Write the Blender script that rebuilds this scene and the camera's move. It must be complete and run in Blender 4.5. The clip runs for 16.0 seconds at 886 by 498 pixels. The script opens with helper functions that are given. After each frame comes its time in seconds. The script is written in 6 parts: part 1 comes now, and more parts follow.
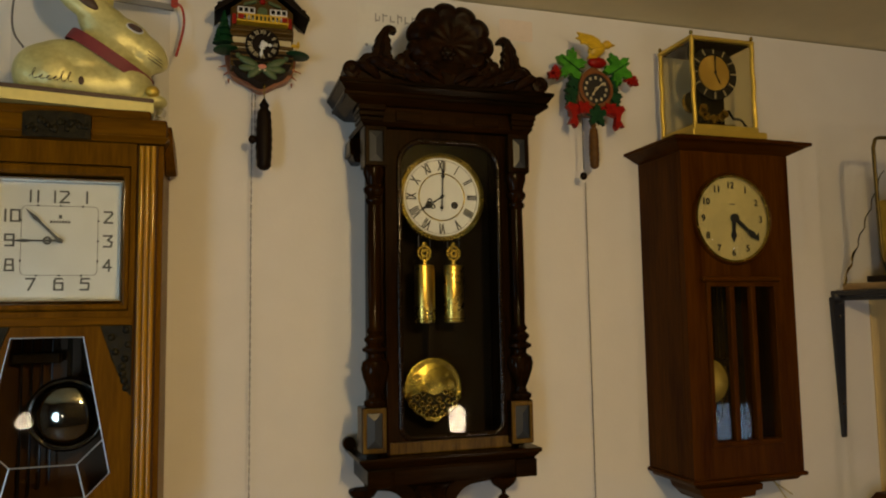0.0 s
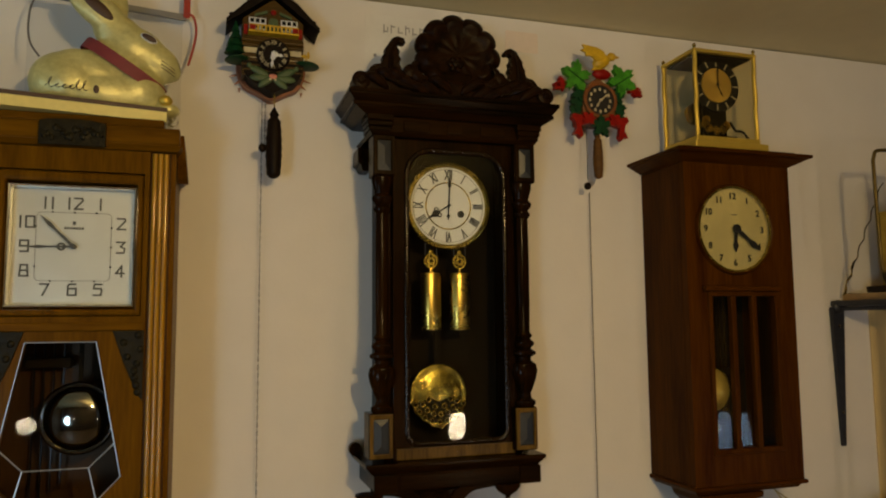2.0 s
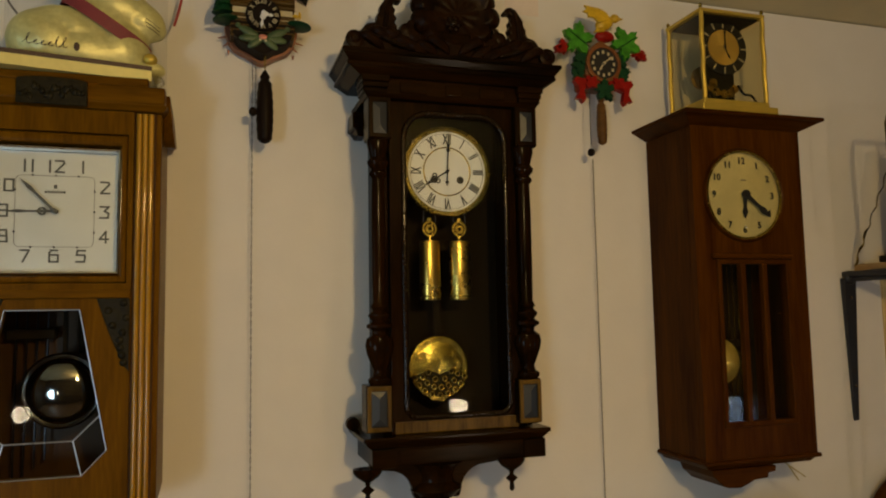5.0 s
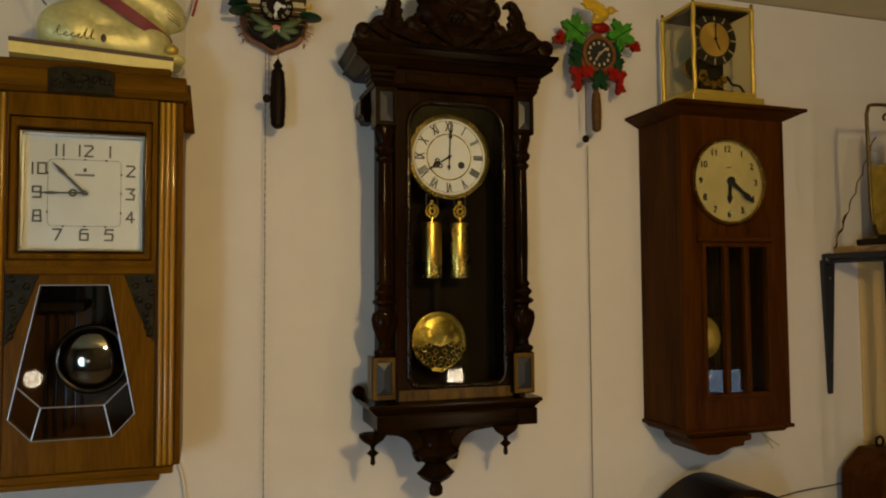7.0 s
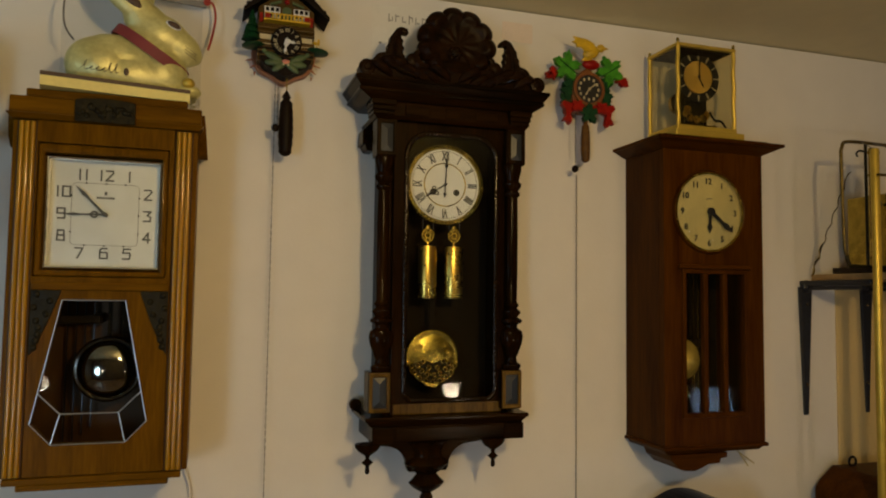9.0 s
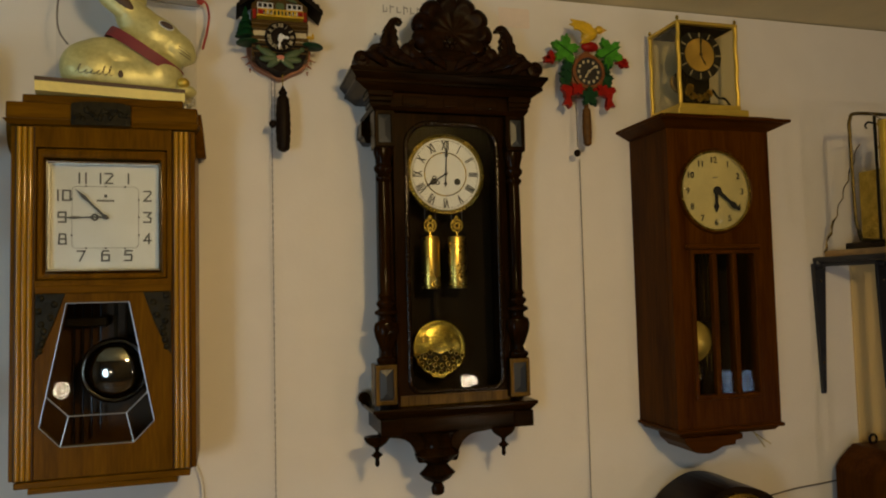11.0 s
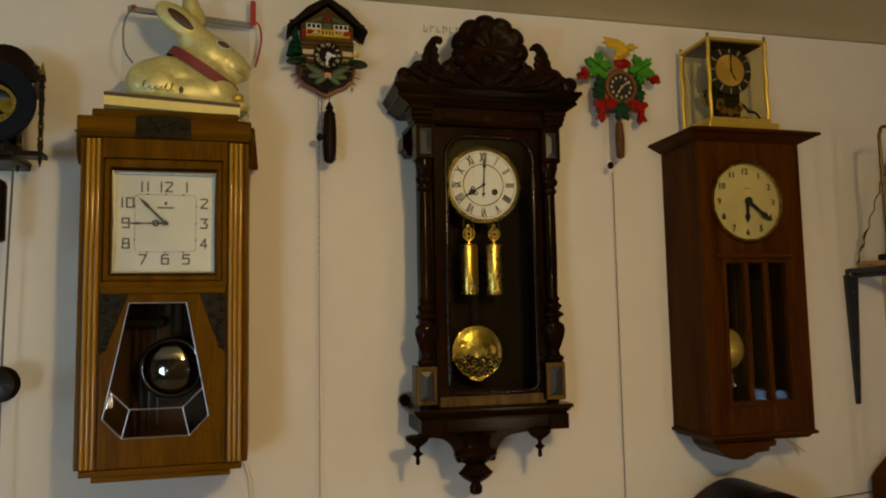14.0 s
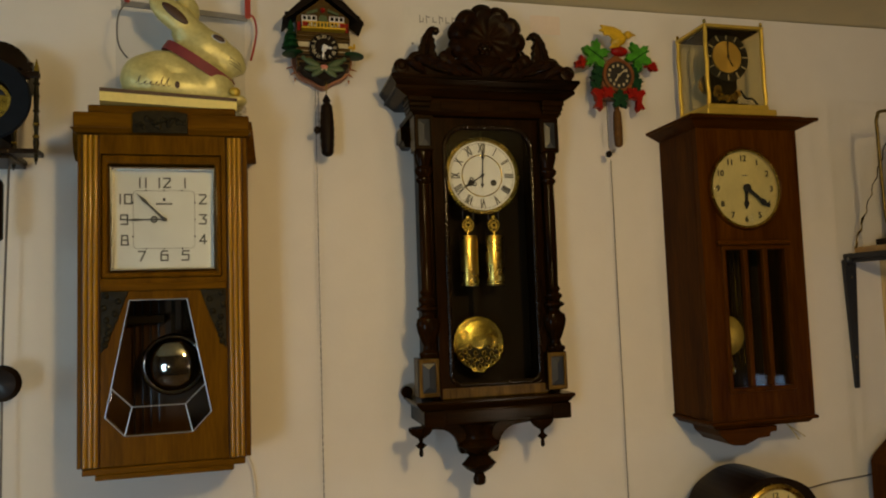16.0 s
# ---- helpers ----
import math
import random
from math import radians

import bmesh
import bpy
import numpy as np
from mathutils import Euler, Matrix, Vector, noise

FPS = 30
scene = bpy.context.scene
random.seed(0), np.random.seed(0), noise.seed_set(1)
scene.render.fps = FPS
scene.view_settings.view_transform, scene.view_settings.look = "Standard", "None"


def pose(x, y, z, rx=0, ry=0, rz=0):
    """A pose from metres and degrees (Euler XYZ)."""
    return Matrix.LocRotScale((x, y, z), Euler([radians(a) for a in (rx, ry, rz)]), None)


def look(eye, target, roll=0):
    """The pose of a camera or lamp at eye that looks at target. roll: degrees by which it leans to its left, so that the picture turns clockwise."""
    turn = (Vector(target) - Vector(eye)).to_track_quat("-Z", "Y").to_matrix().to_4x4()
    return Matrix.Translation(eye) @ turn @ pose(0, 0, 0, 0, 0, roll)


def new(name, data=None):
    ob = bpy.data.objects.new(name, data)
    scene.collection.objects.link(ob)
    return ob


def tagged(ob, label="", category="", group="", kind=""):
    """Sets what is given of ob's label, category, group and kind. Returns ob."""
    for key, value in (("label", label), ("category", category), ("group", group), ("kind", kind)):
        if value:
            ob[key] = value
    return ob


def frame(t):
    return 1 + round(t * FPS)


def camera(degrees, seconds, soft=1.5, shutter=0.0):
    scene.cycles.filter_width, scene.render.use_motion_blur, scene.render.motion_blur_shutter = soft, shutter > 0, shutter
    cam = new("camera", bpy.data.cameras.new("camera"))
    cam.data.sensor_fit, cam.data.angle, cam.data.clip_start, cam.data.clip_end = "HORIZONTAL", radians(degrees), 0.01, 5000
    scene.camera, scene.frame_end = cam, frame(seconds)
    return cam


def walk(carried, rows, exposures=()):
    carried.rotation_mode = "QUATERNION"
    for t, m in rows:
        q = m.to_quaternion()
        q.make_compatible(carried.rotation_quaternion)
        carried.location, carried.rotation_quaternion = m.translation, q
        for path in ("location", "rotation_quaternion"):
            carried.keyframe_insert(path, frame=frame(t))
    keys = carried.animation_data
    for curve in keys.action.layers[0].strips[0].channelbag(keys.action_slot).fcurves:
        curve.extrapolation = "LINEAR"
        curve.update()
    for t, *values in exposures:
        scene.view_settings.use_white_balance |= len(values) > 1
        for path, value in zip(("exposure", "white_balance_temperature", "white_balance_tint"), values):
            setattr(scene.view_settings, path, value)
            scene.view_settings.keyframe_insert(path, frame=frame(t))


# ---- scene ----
cam = camera(61.7, 16.0, soft=2.0)
PATH = [
    (0, (0.2986, -1.5292, 1.6573), (0.9432, 0.5233, 1.8511), -0.88),
    (0.5, (0.2872, -1.5287, 1.6543), (0.9353, 0.5219, 1.8554), -0.52),
    (1, (0.2695, -1.5524, 1.6593), (0.9323, 0.4921, 1.875), -0.41),
    (1.5, (0.2917, -1.524, 1.6576), (0.9347, 0.5264, 1.8775), -0.57),
    (2, (0.2762, -1.5438, 1.6593), (0.926, 0.5052, 1.8716), -0.50),
    (2.5, (0.281, -1.5267, 1.6629), (0.9218, 0.5253, 1.8728), -0.36),
    (3, (0.2824, -1.5222, 1.6587), (0.928, 0.529, 1.8629), -0.37),
    (3.5, (0.2859, -1.5151, 1.6567), (0.9304, 0.5365, 1.8594), -0.39),
    (4, (0.2929, -1.5026, 1.6331), (0.9349, 0.5522, 1.8106), 1.03),
    (4.5, (0.293, -1.4723, 1.607), (0.9416, 0.5851, 1.7173), -1.05),
    (5, (0.296, -1.4859, 1.6104), (0.9456, 0.5647, 1.8072), -1.04),
    (5.2, (0.3046, -1.481, 1.5906), (0.9374, 0.5769, 1.7636), -0.66),
    (7.3, (0.2317, -1.5953, 1.6289), (0.904, 0.4546, 1.7362), -0.33),
    (7.5, (0.2073, -1.6084, 1.6249), (0.9194, 0.4277, 1.7378), -1.05),
    (8, (0.1851, -1.6549, 1.6602), (0.9049, 0.3786, 1.7703), -0.06),
    (8.5, (0.2057, -1.6582, 1.6286), (0.8809, 0.3874, 1.7877), 0.79),
    (8.7, (0.225, -1.6758, 1.6457), (0.8894, 0.3745, 1.7883), 0.86),
    (10.8, (0.2731, -1.677, 1.6419), (0.8776, 0.3921, 1.7801), -0.26),
    (11, (0.2783, -1.6779, 1.6367), (0.8799, 0.3929, 1.7608), -1.37),
    (11.5, (0.2794, -1.7085, 1.6152), (0.8425, 0.3675, 1.8126), -3.13),
    (12, (0.2632, -1.7278, 1.5994), (0.8061, 0.3499, 1.8323), -0.43),
    (12.5, (0.2466, -1.7396, 1.5997), (0.7364, 0.3536, 1.8096), 0.82),
    (13, (0.2384, -1.7455, 1.614), (0.7791, 0.3369, 1.8067), 0.60),
    (13.5, (0.2422, -1.7376, 1.5895), (0.8043, 0.3382, 1.7918), -0.13),
    (14, (0.2392, -1.7335, 1.5946), (0.7598, 0.3536, 1.7909), -1.06),
    (14.5, (0.233, -1.7302, 1.6145), (0.7671, 0.3552, 1.7909), -1.96),
    (15, (0.2354, -1.7297, 1.597), (0.7714, 0.3553, 1.7734), -2.20),
    (15.5, (0.2268, -1.7296, 1.6041), (0.7442, 0.3613, 1.7651), -2.17),
    (16, (0.2281, -1.7284, 1.6011), (0.764, 0.3576, 1.7652), -1.98),
]

walk(cam, [(t, look(eye, target, roll)) for t, eye, target, roll in PATH])

# ---- light: warm room bulb, two small lamps, dim side windows, added cool fill ----
ROOM_X0, ROOM_X1, ROOM_Y0, CEIL = -1.9, 3.1, -3.3, 2.364
world = bpy.data.worlds.new("world")
scene.world = world
world.use_nodes = True
sky = world.node_tree.nodes.new("ShaderNodeTexSky")
sky.sky_type, sky.sun_disc = "NISHITA", False
sky.sun_elevation, sky.sun_rotation = radians(12), radians(200)
world.node_tree.links.new(sky.outputs[0], world.node_tree.nodes["Background"].inputs[0])
world.node_tree.nodes["Background"].inputs[1].default_value = 0.1


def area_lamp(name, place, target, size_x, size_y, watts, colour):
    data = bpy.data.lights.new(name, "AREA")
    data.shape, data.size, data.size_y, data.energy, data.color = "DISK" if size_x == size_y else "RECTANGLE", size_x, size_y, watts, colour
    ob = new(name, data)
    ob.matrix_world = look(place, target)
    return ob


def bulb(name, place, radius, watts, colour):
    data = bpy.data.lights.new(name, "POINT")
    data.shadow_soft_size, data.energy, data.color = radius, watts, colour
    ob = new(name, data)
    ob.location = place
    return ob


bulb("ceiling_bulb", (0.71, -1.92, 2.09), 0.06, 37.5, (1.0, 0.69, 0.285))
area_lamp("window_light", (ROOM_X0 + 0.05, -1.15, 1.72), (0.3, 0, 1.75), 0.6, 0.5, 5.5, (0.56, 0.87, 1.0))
# unseen cool fill added behind the camera; the south wall has no window
area_lamp("cool_fill_light", (-1.05, ROOM_Y0 + 0.05, 1.05), (0.5, 0, 1.10), 0.8, 0.8, 21, (0.65, 0.87, 1.0))
area_lamp("table_lamp_light", (1.635, -2.75, 1.065), (0.7, 0, 1.4), 0.09, 0.16, 3.2, (1.0, 0.79, 0.54))
area_lamp("side_lamp_light", (-0.485, -2.6, 1.215), (0.1, 0, 1.5), 0.075, 0.075, 0.6, (1.0, 0.80, 0.55))
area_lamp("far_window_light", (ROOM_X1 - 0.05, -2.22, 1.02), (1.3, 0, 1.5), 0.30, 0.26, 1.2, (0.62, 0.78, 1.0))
scene.view_settings.exposure = 0.0

# ---- materials ----


def material(name, colour, rough=0.5, metal=0.0, vary=0.15, scale=30.0, bump=0.0, bump_scale=200.0, stretch=(1, 1, 1), coat=0.0, tint=None, spec=0.5):
    m = bpy.data.materials.new(name)
    m.use_nodes = True
    nodes, links = m.node_tree.nodes, m.node_tree.links
    p = nodes["Principled BSDF"]
    p.inputs["Roughness"].default_value, p.inputs["Metallic"].default_value = rough, metal
    p.inputs["Coat Weight"].default_value, p.inputs["Coat Roughness"].default_value = coat, 0.12
    p.inputs["Specular IOR Level"].default_value = spec
    place, grow = nodes.new("ShaderNodeTexCoord"), nodes.new("ShaderNodeMapping")
    grow.inputs["Scale"].default_value = stretch
    links.new(place.outputs["Object"], grow.inputs[0])
    coarse, fine = nodes.new("ShaderNodeTexNoise"), nodes.new("ShaderNodeTexNoise")
    for n, s, detail in ((coarse, scale, 4.0), (fine, scale * 6, 6.0)):
        n.inputs["Scale"].default_value, n.inputs["Detail"].default_value = s, detail
        links.new(grow.outputs[0], n.inputs[0])
    both = nodes.new("ShaderNodeMix")
    both.inputs[0].default_value = 0.4
    links.new(coarse.outputs[0], both.inputs[2])
    links.new(fine.outputs[0], both.inputs[3])
    ramp = nodes.new("ShaderNodeValToRGB")
    dark = [c * (1 - vary) for c in colour]
    light = [min(1, c * (1 + vary)) for c in (tint or colour)]
    ramp.color_ramp.elements[0].position, ramp.color_ramp.elements[0].color = 0.36, (*dark, 1)
    ramp.color_ramp.elements[1].position, ramp.color_ramp.elements[1].color = 0.64, (*light, 1)
    links.new(both.outputs[0], ramp.inputs[0])
    links.new(ramp.outputs[0], p.inputs["Base Color"])
    worn = nodes.new("ShaderNodeMapRange")
    worn.inputs[3].default_value, worn.inputs[4].default_value = max(0.02, rough * 0.8), min(1, rough * 1.25)
    links.new(both.outputs[0], worn.inputs[0])
    links.new(worn.outputs[0], p.inputs["Roughness"])
    if bump:
        relief, height = nodes.new("ShaderNodeTexNoise"), nodes.new("ShaderNodeBump")
        relief.inputs["Scale"].default_value, relief.inputs["Detail"].default_value = bump_scale, 3.0
        links.new(grow.outputs[0], relief.inputs[0])
        links.new(relief.outputs[0], height.inputs["Height"])
        height.inputs["Strength"].default_value, height.inputs["Distance"].default_value = bump, 0.002
        links.new(height.outputs[0], p.inputs["Normal"])
    return m


def glass_material(name, tint, gloss_rough=0.02):
    m = bpy.data.materials.new(name)
    m.use_nodes = True
    nodes, links = m.node_tree.nodes, m.node_tree.links
    nodes.remove(nodes["Principled BSDF"])
    clear, shine, mix, facing, steep, lift = (nodes.new("ShaderNode" + k) for k in ("BsdfTransparent", "BsdfGlossy", "MixShader", "LayerWeight", "Math", "MapRange"))
    clear.inputs[0].default_value = (*tint, 1)
    shine.inputs["Roughness"].default_value = gloss_rough
    facing.inputs[0].default_value = 0.5
    steep.operation, steep.inputs[1].default_value = "POWER", 4.0
    lift.inputs[3].default_value, lift.inputs[4].default_value = 0.011, 0.9
    links.new(facing.outputs["Facing"], steep.inputs[0])
    links.new(steep.outputs[0], lift.inputs[0])
    links.new(lift.outputs[0], mix.inputs[0])
    links.new(clear.outputs[0], mix.inputs[1])
    links.new(shine.outputs[0], mix.inputs[2])
    links.new(mix.outputs[0], nodes["Material Output"].inputs[0])
    return m


def brushed(m):
    """Turns a metal's gloss into that of a disc brushed in circles."""
    nodes, links = m.node_tree.nodes, m.node_tree.links
    around = nodes.new("ShaderNodeTangent")
    around.direction_type, around.axis = "RADIAL", "Y"
    p = nodes["Principled BSDF"]
    p.inputs["Anisotropic"].default_value = 0.75
    links.new(around.outputs[0], p.inputs["Tangent"])
    return m


GRAIN, GRAIN_X = (1.0, 1.0, 0.09), (0.09, 1.0, 1.0)
# dark brown for the unseen walls, to cut reflected haze on the woods
BACK_PAINT = material("dark_unseen_wall_paint", (0.10, 0.075, 0.05), 0.7, vary=0.1, scale=3)
PAINT = material("wall_paint", (0.73, 0.70, 0.675), 0.7, vary=0.035, scale=2.2, bump=0.12, bump_scale=90)
CEILING_PAINT = material("ceiling_paint", (0.66, 0.58, 0.36), 0.8, vary=0.05, scale=3, bump=0.2, bump_scale=120)
FLOOR_WOOD = material("floor_wood", (0.22, 0.13, 0.07), 0.4, vary=0.25, scale=9, stretch=(0.2, 2, 1))
OAK = material("golden_oak", (0.088, 0.0365, 0.0009), 0.3, vary=0.15, scale=36, stretch=GRAIN, bump=0.08, bump_scale=160, coat=0.0, tint=(0.130, 0.057, 0.0014), spec=0.04)
OAK_FLAT = material("golden_oak_across", (0.088, 0.0365, 0.0009), 0.3, vary=0.15, scale=36, stretch=GRAIN_X, bump=0.08, bump_scale=160, coat=0.0, tint=(0.130, 0.057, 0.0014), spec=0.04)
# oak darkened for the shade between the reeds and inside the case
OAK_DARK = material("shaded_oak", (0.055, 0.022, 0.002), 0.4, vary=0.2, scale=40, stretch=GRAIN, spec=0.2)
# polished reeds, base colour lightened to carry their gold highlights
REED = material("polished_highlight_reed", (0.34, 0.17, 0.005), 0.16, vary=0.15, scale=50, stretch=GRAIN, coat=0.4, spec=0.25)
WALNUT = material("dark_walnut", (0.0048, 0.0023, 0.0005), 0.17, vary=0.35, scale=30, stretch=GRAIN, bump=0.1, bump_scale=150, coat=0.0, tint=(0.0150, 0.0056, 0.0008), spec=0.05)
CARVED = material("carved_walnut", (0.006, 0.0022, 0.0006), 0.34, vary=0.45, scale=60, bump=0.5, bump_scale=110, tint=(0.014, 0.005, 0.001), spec=0.07)
CHROME_DARK = material("smoky_chrome", (0.27, 0.27, 0.28), 0.07, 1.0, vary=0.08, scale=15)
WALNUT_FLAT = material("dark_walnut_across", (0.0048, 0.0023, 0.0005), 0.17, vary=0.35, scale=30, stretch=GRAIN_X, bump=0.1, bump_scale=150, coat=0.0, tint=(0.0150, 0.0056, 0.0008), spec=0.05)
WALNUT_RAIL = material("pale_walnut_rail", (0.060, 0.030, 0.004), 0.3, vary=0.3, scale=40, stretch=GRAIN, tint=(0.11, 0.062, 0.010), spec=0.1)
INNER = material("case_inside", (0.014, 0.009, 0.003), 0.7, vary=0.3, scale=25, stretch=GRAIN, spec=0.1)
REDWOOD = material("red_brown_wood", (0.037, 0.01, 0.0006), 0.34, vary=0.16, scale=28, stretch=GRAIN, bump=0.1, bump_scale=150, coat=0.0, tint=(0.066, 0.0210, 0.0007), spec=0.04)
REDWOOD_FLAT = material("red_brown_wood_across", (0.037, 0.01, 0.0006), 0.34, vary=0.16, scale=28, stretch=GRAIN_X, bump=0.1, bump_scale=150, coat=0.0, tint=(0.066, 0.0210, 0.0007), spec=0.04)
BRASS = material("polished_brass", (0.6, 0.42, 0.1), 0.27, 1.0, vary=0.06, scale=12)
BRASS_OLD = material("embossed_brass", (0.38, 0.28, 0.055), 0.22, 1.0, vary=0.3, scale=45, bump=0.5, bump_scale=140)
DULL_BRASS = material("dull_brass", (0.13, 0.095, 0.028), 0.38, 0.75, vary=0.25, scale=50)
BOB_BRASS = material("spun_brass", (0.34, 0.275, 0.062), 0.25, 1.0, vary=0.35, scale=60, bump=0.30, bump_scale=150)
GILT = material("gilt_metal", (0.60, 0.43, 0.07), 0.40, 0.6, vary=0.1, scale=30)
CHROME = material("bright_chrome", (0.80, 0.82, 0.84), 0.08, 1.0, vary=0.04, scale=12)
RUSH = material("pale_wire", (0.42, 0.34, 0.16), 0.5, vary=0.15, scale=60)
ORANGE_WOOD = material("orange_stained_wood", (0.17, 0.055, 0.010), 0.45, vary=0.25, scale=50)
# pane tint stands in for dark olive reflections in the gilt clock's glass
REFLECT_TINT = glass_material("reflection_tint_glass", (0.90, 0.87, 0.74))
LACQUERED = material("lacquered_brass", (0.80, 0.58, 0.13), 0.24, 0.6, vary=0.2, scale=30)
BEAD = material("polished_walnut_bead", (0.010, 0.0045, 0.001), 0.17, vary=0.3, scale=40, coat=0.04, spec=0.18)
AGED_BRASS = material("aged_brass", (0.42, 0.31, 0.06), 0.26, 0.9, vary=0.2, scale=40)
SILVER_EDGE = material("silvered_came", (0.42, 0.43, 0.44), 0.34, 0.7, vary=0.08, scale=30)
BRONZE = material("dark_bronze", (0.014, 0.011, 0.004), 0.4, 0.2, vary=0.5, scale=70, bump=0.8, bump_scale=130, spec=0.15)
ENAMEL = material("white_enamel", (0.88, 0.88, 0.87), 0.18, vary=0.03, scale=12)
SILVER_DIAL = material("silvered_dial", (0.78, 0.78, 0.77), 0.32, 0.25, vary=0.05, scale=14)
CREAM_DIAL = brushed(material("brushed_cream_dial", (0.76, 0.63, 0.27), 0.34, 0.38, vary=0.1, scale=20))
GOLD_DIAL = brushed(material("gold_dial", (0.80, 0.54, 0.13), 0.36, 0.6, vary=0.08, scale=20))
INK = material("black_ink", (0.012, 0.011, 0.010), 0.45, vary=0.1, scale=60)
GREY_INK = material("grey_ink", (0.10, 0.095, 0.09), 0.4, vary=0.15, scale=60)
BLUED = material("blued_steel", (0.02, 0.02, 0.025), 0.3, 0.8, vary=0.1, scale=40)
IRON = material("black_iron", (0.020, 0.021, 0.028), 0.42, 0.2, vary=0.3, scale=35, bump=0.2)
PEACH = material("faded_pink_paper", (0.74, 0.64, 0.57), 0.7, vary=0.05, scale=25)
FOIL = material("gold_foil", (0.53, 0.50, 0.21), 0.38, 0.28, vary=0.12, scale=18, bump=1.0, bump_scale=40, tint=(0.61, 0.58, 0.27))
RIBBON = material("dark_red_ribbon", (0.19, 0.028, 0.036), 0.6, vary=0.15, scale=60, bump=0.2, bump_scale=500)
CARD_YELLOW = material("yellow_card", (0.72, 0.62, 0.22), 0.5, vary=0.08, scale=15)
CARD_BROWN = material("brown_card", (0.05, 0.022, 0.014), 0.5, vary=0.1, scale=20)
CARD_WHITE = material("white_card", (0.66, 0.68, 0.71), 0.5, vary=0.04, scale=10)
GREY_BAR = material("grey_plastic", (0.20, 0.20, 0.21), 0.5, vary=0.1, scale=20)
RED_CORD = material("red_cord", (0.35, 0.03, 0.02), 0.5, vary=0.2, scale=80)
GREY_CORD = material("grey_cord", (0.14, 0.13, 0.13), 0.6, vary=0.2, scale=80)
PAPER = material("note_paper", (0.74, 0.72, 0.69), 0.7, vary=0.03, scale=15)
LEAF_GREEN = material("green_paint", (0.022, 0.17, 0.005), 0.4, vary=0.25, scale=60, tint=(0.05, 0.25, 0.01))
DARK_GREEN = material("dark_green_paint", (0.005, 0.042, 0.014), 0.5, vary=0.3, scale=60, spec=0.2)
BERRY = material("red_paint", (0.25, 0.006, 0.003), 0.4, vary=0.25, scale=60, spec=0.2)
BIRD = material("yellow_paint", (0.58, 0.36, 0.012), 0.4, vary=0.25, scale=60)
CHALET = material("chalet_brown", (0.064, 0.034, 0.004), 0.45, vary=0.3, scale=45, stretch=(0.15, 1, 1), spec=0.2)
CHALET_DARK = material("roof_brown", (0.008, 0.0045, 0.003), 0.6, vary=0.4, scale=50, bump=0.4, spec=0.1)
CHALET_RIM = material("salmon_wood", (0.27, 0.1, 0.045), 0.5, vary=0.2, scale=50)
CREAM_PAINT = material("cream_paint", (0.5, 0.43, 0.27), 0.5, vary=0.1, scale=50)
PEN = material("faint_pen", (0.30, 0.29, 0.29), 0.6, vary=0.2, scale=60)
PINK = material("pink_paint", (0.55, 0.20, 0.14), 0.45, vary=0.2, scale=60)
GREY_GREEN = material("grey_green_paint", (0.05, 0.085, 0.03), 0.5, vary=0.3, scale=50)
PINE_CONE = material("dark_carved_wood", (0.008, 0.0035, 0.0012), 0.5, vary=0.35, scale=60, bump=0.4, spec=0.12)
TAN_CONE = material("tan_carved_wood", (0.1, 0.045, 0.009), 0.5, vary=0.35, scale=60, bump=0.5, bump_scale=220, spec=0.2)
# yellow of light thrown back by the brass, put into a board's colour
BRASS_GLOW = material("brass_glow_yellow", (0.62, 0.47, 0.22), 0.6, vary=0.08, scale=8, stretch=GRAIN)
SHELF_WOOD = material("pine_shelf", (0.40, 0.25, 0.10), 0.5, vary=0.2, scale=20, stretch=GRAIN_X)
BLACK_WOOD = material("black_lacquer", (0.012, 0.006, 0.002), 0.34, vary=0.3, scale=20, coat=0.1, spec=0.1)
INSET = material("grey_bevelled_inset", (0.018, 0.022, 0.03), 0.4, vary=0.15, scale=30)
CABLE_WHITE = material("white_cable", (0.65, 0.62, 0.58), 0.5, vary=0.05, scale=30)
RING_BLACK = material("blue_black_ring", (0.006, 0.009, 0.016), 0.4, vary=0.2, scale=40, spec=0.12)
GLASS = glass_material("window_glass", (0.93, 0.94, 0.92))
CLEAR_FILM = glass_material("clear_film", (0.94, 0.95, 0.96), 0.08)

# ---- building helpers ----


def thing(name, place, label, category, group="", kind=""):
    ob = new(name)
    ob.empty_display_size = 0.05
    ob.location = place
    return tagged(ob, label, category, group, kind)


def part(name, bm, mat, parent, label="", smooth=False, bevel=0.0):
    """Links bm, given in world coordinates, as one mesh under a thing or under one of its parts."""
    root = parent
    while root.parent:
        root = root.parent
    bmesh.ops.translate(bm, vec=-root.location, verts=bm.verts)
    bmesh.ops.recalc_face_normals(bm, faces=bm.faces)
    mesh = bpy.data.meshes.new(name)
    bm.to_mesh(mesh)
    bm.free()
    mesh.materials.append(mat)
    if smooth:
        for p in mesh.polygons:
            p.use_smooth = True
        mesh.set_sharp_from_angle(angle=radians(40))
    ob = new(name, mesh)
    ob.parent = parent
    if label:
        ob["label"] = label
    if bevel:
        b = ob.modifiers.new("bevel", "BEVEL")
        b.width, b.segments, b.limit_method = bevel, 2, "ANGLE"
    return ob


